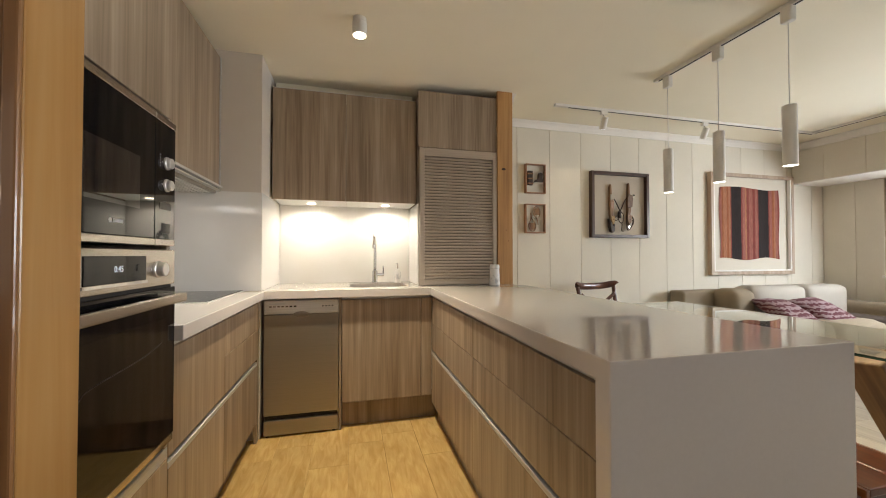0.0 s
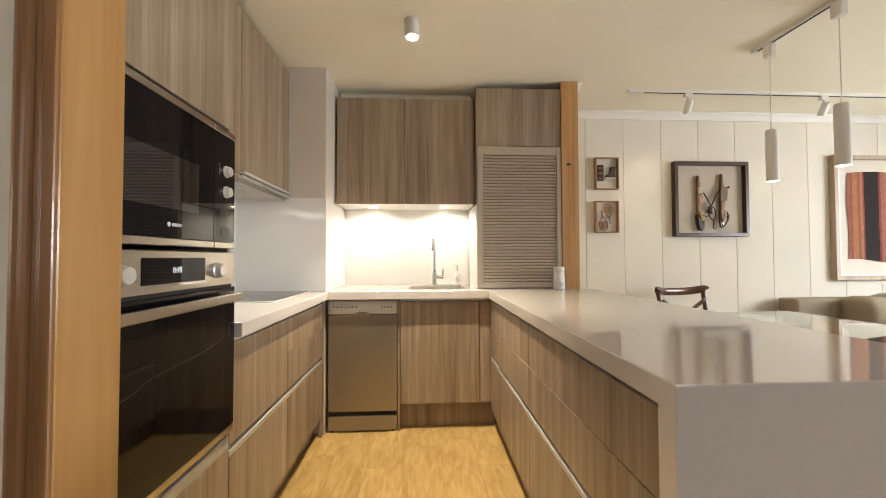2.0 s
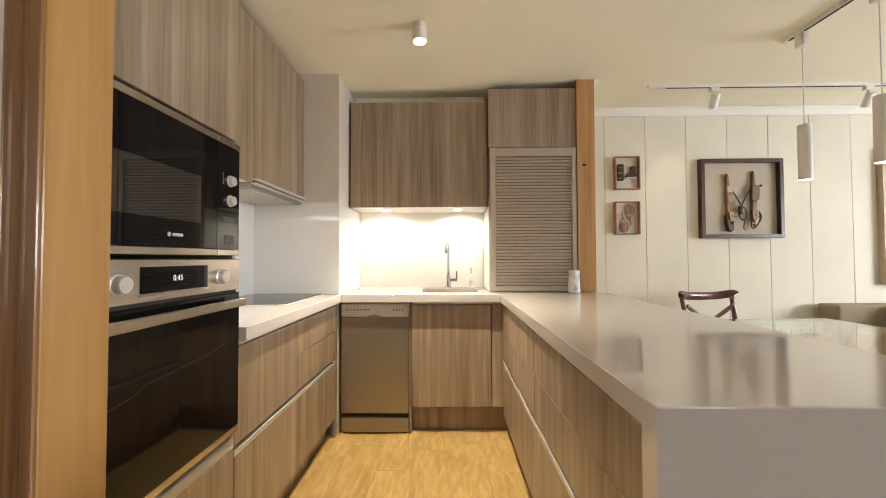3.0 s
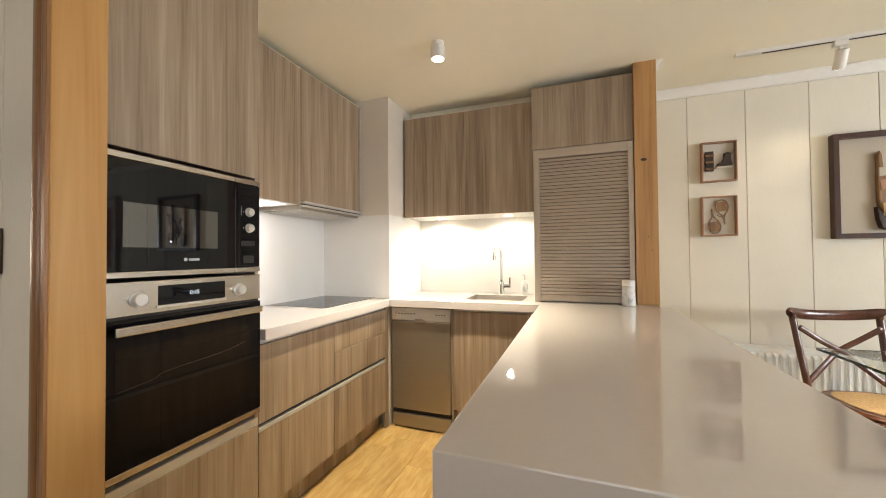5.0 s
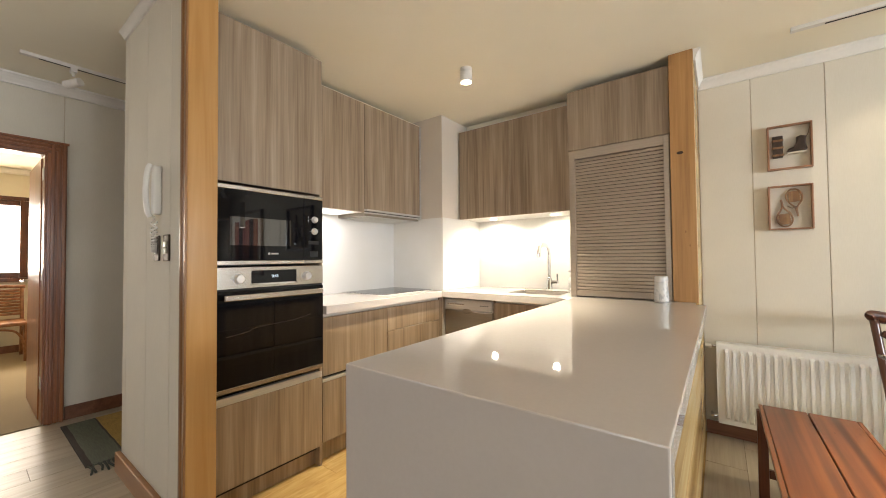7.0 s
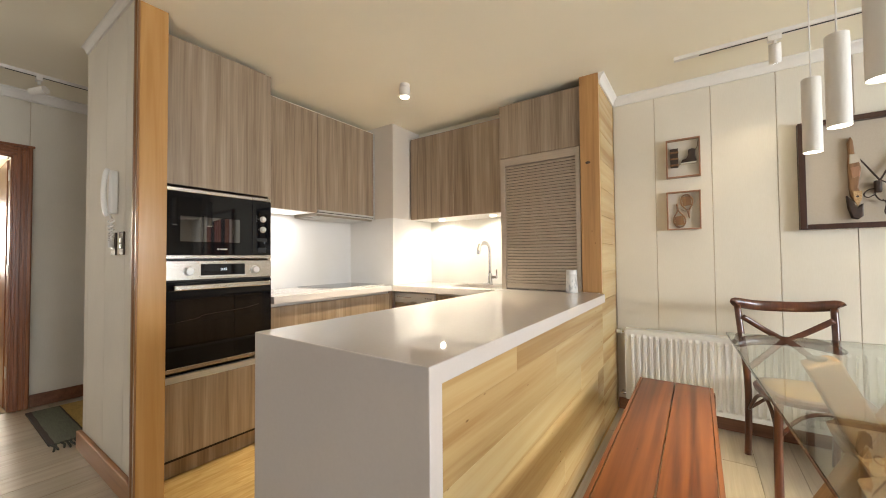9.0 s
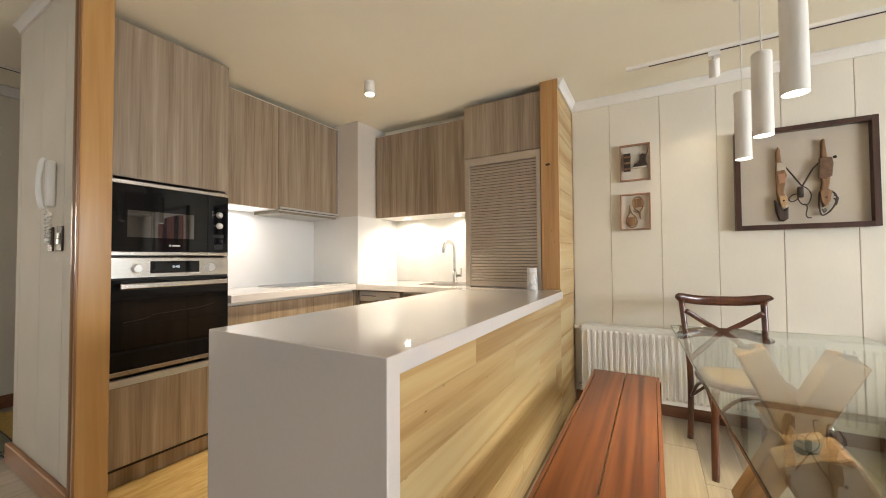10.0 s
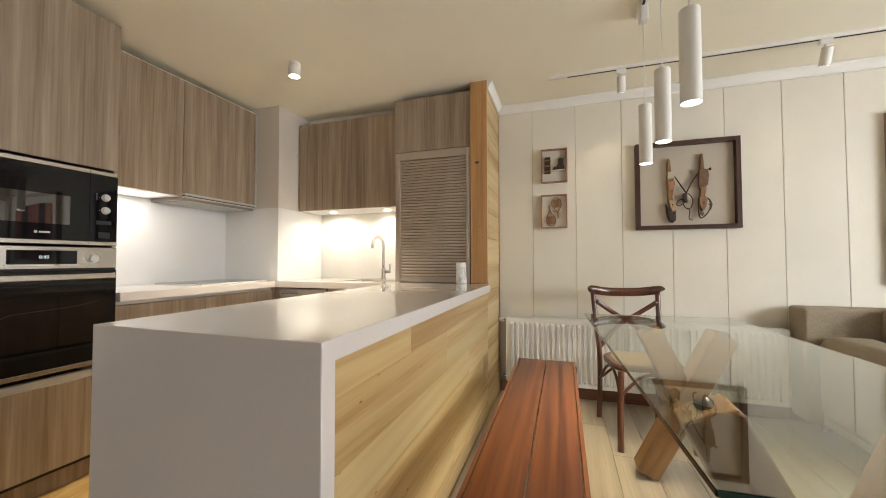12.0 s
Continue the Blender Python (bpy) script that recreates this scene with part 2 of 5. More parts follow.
M_LAMPW = material("white_lamp_shell", (0.78, 0.75, 0.7), 0.45, color2=(0.75, 0.72, 0.67), grain=(9, 9, 9))
M_LIT = material("lit_diffuser", (1.0, 0.9, 0.72), 0.5, emission=45.0, emit_color=(1.0, 0.86, 0.62))
M_LITW = material("lit_pendant_disc", (1.0, 0.95, 0.86), 0.5, emission=7.0, emit_color=(1.0, 0.93, 0.8))
# faint glow for the panel added under the cabinet
M_ADDED_GLOW = material("added_glow_panel", (0.9, 0.9, 0.88), 0.5, emission=0.5, emit_color=(1.0, 0.97, 0.92))
M_DIGIT = material("display_digits", (0.8, 0.9, 1.0), 0.5, emission=0.3, emit_color=(0.75, 0.88, 1.0))
M_PRINT = material("grey_print", (0.5, 0.5, 0.5), 0.5)
M_RAD = material("radiator_enamel", (0.84, 0.83, 0.8), 0.35, color2=(0.81, 0.8, 0.77), grain=(6, 6, 6))
M_DKFRAME = streaks("dark_frame_wood", [(0.03, 0.012, 0.008), (0.05, 0.02, 0.012), (0.07, 0.03, 0.018)], 2, rough=0.35)
M_PALEFRAME = streaks("limed_frame_wood", [(0.34, 0.24, 0.16), (0.44, 0.33, 0.24), (0.52, 0.42, 0.32)], 2, rough=0.5)
M_BRFRAME = streaks("brown_frame_wood", [(0.26, 0.12, 0.06), (0.34, 0.17, 0.09), (0.4, 0.21, 0.12)], 2, rough=0.4)
M_BACKING = material("linen_backing", (0.5, 0.435, 0.35), 0.9, color2=(0.455, 0.39, 0.31), grain=(350, 350, 350), bump=0.2)
M_MOUNT = material("pale_mount", (0.66, 0.61, 0.52), 0.9, color2=(0.63, 0.58, 0.49), grain=(200, 200, 200))
M_SKI = streaks("worn_ski_wood", [(0.1, 0.045, 0.02), (0.22, 0.11, 0.045), (0.34, 0.2, 0.09)], 2, rough=0.5)
M_BRLEATHER = material("brown_leather", (0.16, 0.085, 0.04), 0.5, color2=(0.1, 0.05, 0.025), grain=(40, 40, 40), bump=0.3)
M_COLUMN = material("greige_paint", (0.66, 0.6, 0.53), 0.6, color2=(0.635, 0.575, 0.505), grain=(3, 3, 3))
M_LEATHER = material("dark_leather", (0.055, 0.03, 0.02), 0.5, color2=(0.03, 0.018, 0.012), grain=(40, 40, 40), bump=0.3)
M_GREYCORD = material("weathered_cord", (0.2, 0.14, 0.09), 0.8, color2=(0.13, 0.09, 0.06), grain=(60, 60, 60))
M_SOFA = material("beige_sofa_fabric", (0.36, 0.295, 0.21), 0.95, color2=(0.27, 0.215, 0.15), grain=(180, 180, 180), detail=3, stains=0.08, bump=0.5, bump_scale=(380, 380, 380))
M_SOFAL = material("pale_sofa_fabric", (0.5, 0.46, 0.4), 0.95, color2=(0.43, 0.395, 0.34), grain=(180, 180, 180), detail=3, bump=0.5, bump_scale=(380, 380, 380))
M_SOFAD = material("brown_sofa_fabric", (0.07, 0.045, 0.03), 0.85, color2=(0.05, 0.032, 0.022), grain=(120, 120, 120), bump=0.4)
M_CERAMIC = material("marbled_ceramic", (0.78, 0.76, 0.73), 0.3, color2=(0.5, 0.5, 0.5), grain=(14, 14, 9), detail=8, mix=(0.36, 0.46), distort=2.0)
M_CANE = material("woven_cane", (0.5, 0.34, 0.17), 0.7, color2=(0.34, 0.2, 0.09), grain=(160, 160, 160), bump=0.5)
M_CARPET = material("beige_carpet", (0.4, 0.32, 0.2), 0.98, color2=(0.32, 0.25, 0.15), grain=(160, 160, 160), bump=0.6, stains=0.05)
# dark tone for unseen added walls, keeps bounce and reflections from the south low
M_DIMWALL = material("unseen_dim_wall", (0.19, 0.155, 0.14), 0.8, color2=(0.16, 0.13, 0.118), grain=(3, 3, 3))
M_BEDWALL = material("bedroom_wall", (0.7, 0.64, 0.5), 0.9, color2=(0.66, 0.6, 0.47), grain=(3, 3, 3))
M_RATTAN = streaks("rattan_cane", [(0.16, 0.06, 0.02), (0.26, 0.11, 0.045), (0.36, 0.17, 0.075)], 0, rough=0.45)
M_PLASTIC = material("ivory_plastic", (0.84, 0.82, 0.77), 0.35)
M_BRASS = material("dull_bronze_plate", (0.075, 0.055, 0.038), 0.5, 0.0, color2=(0.055, 0.04, 0.028), grain=(30, 30, 30))
M_FRINGE = material("rug_fringe", (0.06, 0.065, 0.055), 0.95, color2=(0.04, 0.045, 0.04), grain=(90, 90, 90))
M_GLOW = material("overcast_outside", (0.9, 0.95, 1.0), 1.0, emission=2.2, emit_color=(0.9, 0.95, 1.0))
# weak warm emission, fill from outside the added south openings
M_GLOWDIM = material("south_fill_glow", (0.9, 0.95, 1.0), 1.0, emission=0.38, emit_color=(1.0, 0.9, 0.78))
M_HINGE = material("satin_steel_hinge", (0.58, 0.57, 0.54), 0.45, 0.25, color2=(0.52, 0.51, 0.48), grain=(60, 60, 60))


def table_glass():
    mat = bpy.data.materials.new("clear_table_glass")
    mat.use_nodes = True
    p = mat.node_tree.nodes["Principled BSDF"]
    p.inputs["Base Color"].default_value = (0.73, 0.785, 0.73, 1)
    p.inputs["Roughness"].default_value, p.inputs["Transmission Weight"].default_value, p.inputs["IOR"].default_value = 0.01, 1.0, 1.5
    return mat


M_GLASS = table_glass()
M_GLASSEDGE = material("green_glass_edge", (0.012, 0.04, 0.03), 0.1)


def striped(name, axis, stops, weave=300):
    """Cloth with colour bands across one axis: stops are (place in metres, colour)."""
    mat = bpy.data.materials.new(name)
    mat.use_nodes = True
    n, l = mat.node_tree.nodes, mat.node_tree.links
    p = n["Principled BSDF"]
    p.inputs["Roughness"].default_value = 0.95
    tc, sep, ramp = n.new("ShaderNodeTexCoord"), n.new("ShaderNodeSeparateXYZ"), n.new("ShaderNodeValToRGB")
    l.new(tc.outputs["Object"], sep.inputs[0])
    lo, hi = stops[0][0], stops[-1][0]
    mr = n.new("ShaderNodeMapRange")
    mr.inputs["From Min"].default_value, mr.inputs["From Max"].default_value = lo, hi
    wob = n.new("ShaderNodeTexNoise")
    wob.inputs["Scale"].default_value = 9.0
    l.new(tc.outputs["Object"], wob.inputs["Vector"])
    add = n.new("ShaderNodeMath")
    add.operation = "MULTIPLY_ADD"
    add.inputs[1].default_value = 0.012
    l.new(wob.outputs["Fac"], add.inputs[0])
    l.new(sep.outputs[axis], add.inputs[2])
    l.new(add.outputs[0], mr.inputs["Value"])
    l.new(mr.outputs[0], ramp.inputs["Fac"])
    ramp.color_ramp.interpolation = "CONSTANT"
    els = ramp.color_ramp.elements
    while len(els) > 1:
        els.remove(els[-1])
    els[0].position, els[0].color = 0.0, (*stops[0][1], 1)
    for s, c in stops[1:]:
        els.new((s - lo) / (hi - lo)).color = (*c, 1)
    nz, mixn = n.new("ShaderNodeTexNoise"), n.new("ShaderNodeMix")
    nz.inputs["Scale"].default_value, nz.inputs["Detail"].default_value = weave, 2
    stretch = n.new("ShaderNodeMapping")
    sc = [0.12, 0.12, 0.12]
    sc[axis] = 2.2
    stretch.inputs["Scale"].default_value = sc
    l.new(tc.outputs["Object"], stretch.inputs["Vector"])
    l.new(stretch.outputs[0], nz.inputs["Vector"])
    mixn.data_type, mixn.blend_type = "RGBA", "OVERLAY"
    mixn.inputs["Factor"].default_value = 0.75
    l.new(ramp.outputs["Color"], mixn.inputs["A"])
    l.new(nz.outputs["Fac"], mixn.inputs["B"])
    l.new(mixn.outputs["Result"], p.inputs["Base Color"])
    b = n.new("ShaderNodeBump")
    b.inputs["Strength"].default_value, b.inputs["Distance"].default_value = 0.4, 0.001
    l.new(nz.outputs["Fac"], b.inputs["Height"])
    l.new(b.outputs[0], p.inputs["Normal"])
    return mat


# ---- builders ----
BASE = {}


def thing(name, at, label, category, group="", kind="", rz=0.0):
    ob = new(name)
    ob.empty_display_size = 0.1
    ob.matrix_world = pose(*at, 0, 0, rz)
    BASE[ob] = pose(*at, 0, 0, rz).inverted()
    return tagged(ob, label, category, group, kind)


def part(name, bm, mat, parent=None, label="", smooth=False):
    """Links a bmesh in world places as one mesh object under a thing or a part."""
    if parent is not None and BASE.get(parent) is not None:
        bm.transform(BASE[parent])
    me = bpy.data.meshes.new(name)
    bm.to_mesh(me)
    bm.free()
    me.materials.append(mat)
    if smooth:
        for poly in me.polygons:
            poly.use_smooth = True
    ob = new(name, me)
    if parent is not None:
        ob.parent = parent
        BASE[ob] = BASE.get(parent)
    else:
        BASE[ob] = None
    return tagged(ob, label)


def box(x0, x1, y0, y1, z0, z1, bevel=0.0, bm=None, segs=2):
    own = bmesh.new()
    m = Matrix.Translation(((x0 + x1) / 2, (y0 + y1) / 2, (z0 + z1) / 2)) @ Matrix.Diagonal((x1 - x0, y1 - y0, z1 - z0, 1))
    bmesh.ops.create_cube(own, size=1.0, matrix=m)
    if bevel:
        bmesh.ops.bevel(own, geom=own.edges[:], offset=bevel, segments=segs, affect="EDGES", profile=0.5)
    return join(bm, own) if bm is not None else own


def join(bm, own):
    me = bpy.data.meshes.new("join")
    own.to_mesh(me)
    own.free()
    bm.from_mesh(me)
    bpy.data.meshes.remove(me)
    return bm


def cyl(a, b, r0, r1=None, sides=24, bm=None, caps=True):
    a, b = Vector(a), Vector(b)
    own = bmesh.new()
    d = b - a
    m = Matrix.Translation((a + b) / 2) @ d.to_track_quat("Z", "Y").to_matrix().to_4x4()
    bmesh.ops.create_cone(own, cap_ends=caps, segments=sides, radius1=r0, radius2=r0 if r1 is None else r1, depth=d.length, matrix=m)
    return join(bm, own) if bm is not None else own


def beam(a, b, w, h, bevel=0.006, roll=0.0, bm=None):
    a, b = Vector(a), Vector(b)
    own = bmesh.new()
    d = b - a
    m = Matrix.Translation((a + b) / 2) @ d.to_track_quat("Z", "Y").to_matrix().to_4x4() @ Matrix.Rotation(roll, 4, "Z") @ Matrix.Diagonal((w, h, d.length, 1))
    bmesh.ops.create_cube(own, size=1.0, matrix=m)
    if bevel:
        bmesh.ops.bevel(own, geom=own.edges[:], offset=bevel, segments=2, affect="EDGES", profile=0.5)
    return join(bm, own) if bm is not None else own


def tube(points, r, sides=10, bm=None, rz=None, steps=6):
    """A bent rod through points (smoothed), of radius r (rz: the other half-width of an oval rod)."""
    pts = [Vector(p) for p in points]
    path = []
    for i in range(len(pts) - 1):
        p0, p1, p2, p3 = pts[max(i - 1, 0)], pts[i], pts[i + 1], pts[min(i + 2, len(pts) - 1)]
        for k in range(steps):
            t = k / steps
            path.append(0.5 * (2 * p1 + (p2 - p0) * t + (2 * p0 - 5 * p1 + 4 * p2 - p3) * t * t + (3 * p1 - p0 - 3 * p2 + p3) * t ** 3))
    path.append(pts[-1])
    own = bmesh.new()
    rings, side = [], None
    for i, p in enumerate(path):
        d = (path[min(i + 1, len(path) - 1)] - path[max(i - 1, 0)]).normalized()
        if side is None:
            side = d.cross(Vector((0, 0, 1)))
            if side.length < 0.2:
                side = d.cross(Vector((1, 0, 0)))
        side = (side - d * side.dot(d)).normalized()
        up = side.cross(d)
        rr = rz or r
        rings.append([own.verts.new(p + side * math.cos(2 * math.pi * k / sides) * r + up * math.sin(2 * math.pi * k / sides) * rr) for k in range(sides)])
    for a, b in zip(rings, rings[1:]):
        for k in range(sides):
            own.faces.new((a[k], a[(k + 1) % sides], b[(k + 1) % sides], b[k]))
    own.faces.new(rings[0][::-1])
    own.faces.new(rings[-1])
    bmesh.ops.recalc_face_normals(own, faces=own.faces[:])
    return join(bm, own) if bm is not None else own


def lathe(profile, at, sides=28, bm=None):
    own = bmesh.new()
    rings = [[own.verts.new((at[0] + r * math.cos(2 * math.pi * k / sides), at[1] + r * math.sin(2 * math.pi * k / sides), at[2] + z)) for k in range(sides)] for r, z in profile]
    for a, b in zip(rings, rings[1:]):
        for k in range(sides):
            own.faces.new((a[k], a[(k + 1) % sides], b[(k + 1) % sides], b[k]))
    own.faces.new(rings[0][::-1])
    own.faces.new(rings[-1])
    return join(bm, own) if bm is not None else own


def cushion(x0, x1, y0, y1, z0, z1, puff=0.03, seed=0, cuts=7):
    """A soft stuffed block: bulging faces, rounded and slightly uneven."""
    bm = bmesh.new()
    bmesh.ops.create_cube(bm, size=2.0)
    bmesh.ops.subdivide_edges(bm, edges=bm.edges[:], cuts=cuts, use_grid_fill=True)
    sx, sy, sz = (x1 - x0) / 2, (y1 - y0) / 2, (z1 - z0) / 2
    r = min(sx, sy, sz) * 0.55
    for v in bm.verts:
        p = Vector((v.co.x * sx, v.co.y * sy, v.co.z * sz))
        q = Vector([max(-s + r, min(s - r, c)) for c, s in zip(p, (sx, sy, sz))])
        d = p - q
        if d.length > 1e-6:
            p = q + d.normalized() * r
        p += Vector((p.x / sx, p.y / sy, p.z / sz)) * puff * (1 - v.co.x ** 2 * 0.9) * (1 - v.co.z ** 2 * 0.9) * (1 - v.co.y ** 2 * 0.9 if abs(v.co.y) < 0.99 else 1)
        w = noise.noise(p * 4 + Vector((seed, seed * 2, 0))) * 0.008
        v.co = p + Vector((w, w, w)) + Vector(((x0 + x1) / 2, (y0 + y1) / 2, (z0 + z1) / 2))
    return bm


def structure(name, bm, mat, label, category):
    return tagged(part(name, bm, mat), label, category, kind="structure")


# ---- the shell: floors, ceilings, walls ----
NORTH, CEIL, HALLCEIL, EAST = 3.28, 2.40, 2.52, 5.63
floor = structure("floor", box(-2.45, 5.8, -1.45, 3.5, -0.05, -0.006), M_GROOVE, "greyed oak plank floor of the dining place and hall", "floor")
kitchen_floor = structure("kitchen_floor", box(-0.95, 1.42, 0.80, 3.3, -0.0055, -0.004), M_KGROOVE, "warm maple plank floor of the kitchen", "floor")
bedroom_floor = structure("bedroom_floor", box(-6.2, -2.45, -2.6, 3.0, -0.05, 0.006), M_CARPET, "beige carpet on the bedroom floor", "carpet")
bm = box(-0.22, 5.8, -1.45, 3.5, CEIL, CEIL + 0.2)
box(-1.1, -0.22, 0.875, 3.5, CEIL, CEIL + 0.2, bm=bm)
structure("ceiling", bm, M_CEIL, "cream painted ceiling over kitchen and dining place", "ceiling")
bm = box(-2.6, -0.22, -1.45, 0.875, HALLCEIL, HALLCEIL + 0.1)
box(-2.6, -1.1, 0.875, 3.5, HALLCEIL, HALLCEIL + 0.1, bm=bm)
structure("ceiling_hall", bm, M_CEIL, "painted ceiling of the hall", "ceiling")
structure("ceiling_bedroom", box(-6.3, -2.6, -2.6, 3.0, 2.42, 2.5), M_CEIL, "painted ceiling of the bedroom", "ceiling")

wall_north = structure("wall_north", box(1.30, 5.8, NORTH + 0.006, NORTH + 0.2, 0, CEIL), M_JOINT, "cream fabric-panelled wall with fine vertical joints", "wall")
wall_kitchen = structure("wall_kitchen", box(-1.1, 1.30, 3.235, 3.48, 0, CEIL), M_SPLASH, "white wall behind the sink", "wall")
wall_west = structure("wall_west", box(-1.1, -0.912, 0.875, 3.235, 0, HALLCEIL), M_SPLASH, "white wall behind the cooktop", "wall")
structure("wall_column", box(-0.912, -0.340, 2.652, 3.235, 0, CEIL), M_COLUMN, "greige painted boxed column between cooktop and sink", "column")
structure("trim_splash_column", box(-0.908, -0.3395, 2.646, 2.6515, 0.9205, 1.53), M_SPLASH, "glossy white splash panel on the column", "splashback")
structure("trim_splash_column_side", box(-0.3395, -0.334, 2.646, 3.2285, 0.9205, 1.53), M_SPLASH, "glossy white splash panel beside the sink", "splashback")
structure("trim_splash_sink", box(-0.3335, 0.678, 3.229, 3.2345, 0.9205, 1.53), M_SPLASH, "glossy white splash panel behind the sink", "splashback")
structure("trim_splash_hob", box(-0.9115, -0.906, 1.49, 2.6455, 0.9205, 1.535), M_SPLASH, "glossy white splash panel behind the cooktop", "splashback")
wall_hall = structure("wall_hall", box(-1.22, -0.24, 0.786, 0.874, 0, HALLCEIL), M_JOINT, "cream panelled hall wall with intercom", "wall")
structure("wall_hall_side", box(-1.22, -1.1, 0.876, 3.0, 0, HALLCEIL), M_BEDWALL, "plain cream side wall of the hall", "wall")
structure("wall_hall_end", box(-2.45, -1.22, 3.0, 3.1, 0, HALLCEIL), M_BEDWALL, "plain cream end wall of the hall", "wall")
# unseen south walls and their two openings are added to shape the light
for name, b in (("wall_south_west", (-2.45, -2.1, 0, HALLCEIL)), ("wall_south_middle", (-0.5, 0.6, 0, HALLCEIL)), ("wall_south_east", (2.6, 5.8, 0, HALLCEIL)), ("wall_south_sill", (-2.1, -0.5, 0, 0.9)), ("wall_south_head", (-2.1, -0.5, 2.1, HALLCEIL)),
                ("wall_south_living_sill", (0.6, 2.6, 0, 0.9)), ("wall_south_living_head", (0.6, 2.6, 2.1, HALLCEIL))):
    structure(name, box(b[0], b[1], -1.45, -1.3, b[2], b[3]), M_DIMWALL, "unseen dark wall added on the south side to dim the bounce", "wall")
# unseen glowing sheet added to send fill through the south openings
structure("backdrop_south", box(-4, 6, -5.1, -5.0, -2, 6), M_GLOWDIM, "dim warm glow added outside the unseen south openings", "sky")

# door wall between hall and bedroom: opening from y -0.24 to 0.60
DW = -2.45
wall_door = structure("wall_door", box(DW - 0.12, DW - 0.006, 0.612, 3.1, 0, HALLCEIL), M_JOINT, "cream panelled wall beside the bedroom door", "wall")
structure("wall_door_south", box(DW - 0.12, DW, -2.6, -0.24, 0, HALLCEIL), M_BEDWALL, "cream wall on the far side of the bedroom door", "wall")
wall_over = structure("wall_door_lintel", box(DW - 0.12, DW - 0.006, -0.24, 0.612, 2.0, HALLCEIL), M_JOINT, "cream panelling over the bedroom door", "wall")
# bedroom walls, window opening y -0.75..0.72, z 1.02..2.0
BX = -5.9
structure("wall_bedroom_sill", box(BX - 0.15, BX, -2.6, 3.0, 0, 0.98), M_BEDWALL, "cream bedroom wall under the window", "wall")
structure("wall_bedroom_head", box(BX - 0.15, BX, -2.6, 3.0, 2.0, 2.42), M_BEDWALL, "cream bedroom wall over the window", "wall")
structure("wall_bedroom_right", box(BX - 0.15, BX, 0.78, 3.0, 0.98, 2.0), M_BEDWALL, "cream bedroom wall beside the window", "wall")
structure("wall_bedroom_left", box(BX - 0.15, BX, -2.6, -0.75, 0.98, 2.0), M_BEDWALL, "cream bedroom wall on the other side of the window", "wall")
structure("wall_bedroom_north", box(-5.9, DW - 0.12, 0.98, 1.1, 0, 2.42), M_BEDWALL, "cream side wall of the bedroom", "wall")
structure("wall_bedroom_south", box(-6.05, DW - 0.12, -2.7, -2.6, 0, 2.42), M_BEDWALL, "cream far side wall of the bedroom", "wall")

# living-room bay: soffit, east wall with a long window
soffit = structure("soffit", box(5.146, 5.8, -1.295, NORTH, 1.965, CEIL), M_JOINT, "cream panelled soffit over the window bay", "soffit")
structure("soffit_underside", box(5.13, EAST, -1.295, NORTH, 1.953, 1.963), M_CROWN, "white painted underside of the soffit", "soffit")
wall_east = structure("wall_east", box(EAST + 0.006, 5.8, 2.76, NORTH, 0, 1.953), M_JOINT, "cream panelled wall of the window bay", "wall")
structure("wall_east_sill", box(EAST, 5.8, -0.05, 2.76, 0, 0.9), M_BEDWALL, "cream wall under the bay window", "wall")
# unseen wall end, added in the same bounce-dimming dark tone
structure("wall_east_south", box(EAST, 5.8, -1.295, -0.05, 0, 1.953), M_DIMWALL, "unseen dark wall added at the south end of the bay", "wall")
structure("backdrop", box(8.0, 8.1, -8, 9, -2, 6), M_GLOW, "bright overcast sky outside the bay window", "sky")
structure("backdrop_bedroom", box(-9.1, -9.0, -6, 6, -2, 6), M_GLOW, "bright overcast sky outside the bedroom window", "sky")
structure("ground", box(-60, 60, -60, 60, -3.2, -3.0), M_BEDWALL, "pale ground far below outside", "ground")


def crown(name, runs, label, size=1.0, out=1.0):
    """A small stepped crown moulding along each run (x0, y0, x1, y1, inward normal, top)."""
    bm = bmesh.new()
    prof = [(d * size * out, z * size) for d, z in [(0, 0), (0.062, 0), (0.062, -0.012), (0.05, -0.018), (0.034, -0.032), (0.022, -0.052), (0.018, -0.06), (0.018, -0.072), (0, -0.072)]]
    for (x0, y0, x1, y1, nx, ny, top) in runs:
        a = [bm.verts.new((x0 + nx * d, y0 + ny * d, top + z)) for d, z in prof]
        b = [bm.verts.new((x1 + nx * d, y1 + ny * d, top + z)) for d, z in prof]
        for k in range(len(prof)):
            j = (k + 1) % len(prof)
            bm.faces.new((a[k], a[j], b[j], b[k]))
        bm.faces.new(a)
        bm.faces.new(b[::-1])
    bmesh.ops.recalc_face_normals(bm, faces=bm.faces[:])
    return structure(name, bm, M_CROWN, label, "moulding")


crown("trim_crown_north", [(1.413, NORTH, 5.145, NORTH, 0, -1, CEIL - 0.002)], "white stepped crown moulding over the art wall", 0.95, 0.6)
crown("trim_crown_post", [(1.413, 2.77, 1.413, NORTH - 0.03, 1, 0, CEIL - 0.002)], "white crown moulding beside the oak post", 0.95, 0.6)
crown("trim_crown_soffit", [(5.145, NORTH - 0.03, 5.145, -1.29, -1, 0, CEIL - 0.002)], "white crown moulding along the soffit")
crown("trim_crown_hall", [(DW, -1.29, DW, 3.0, 1, 0, HALLCEIL - 0.002)], "white crown moulding over the bedroom door")
crown("trim_crown_intercom", [(-1.235, 0.78, -0.263, 0.78, 0, -1, HALLCEIL - 0.002)], "white crown moulding over the intercom wall", 0.55)
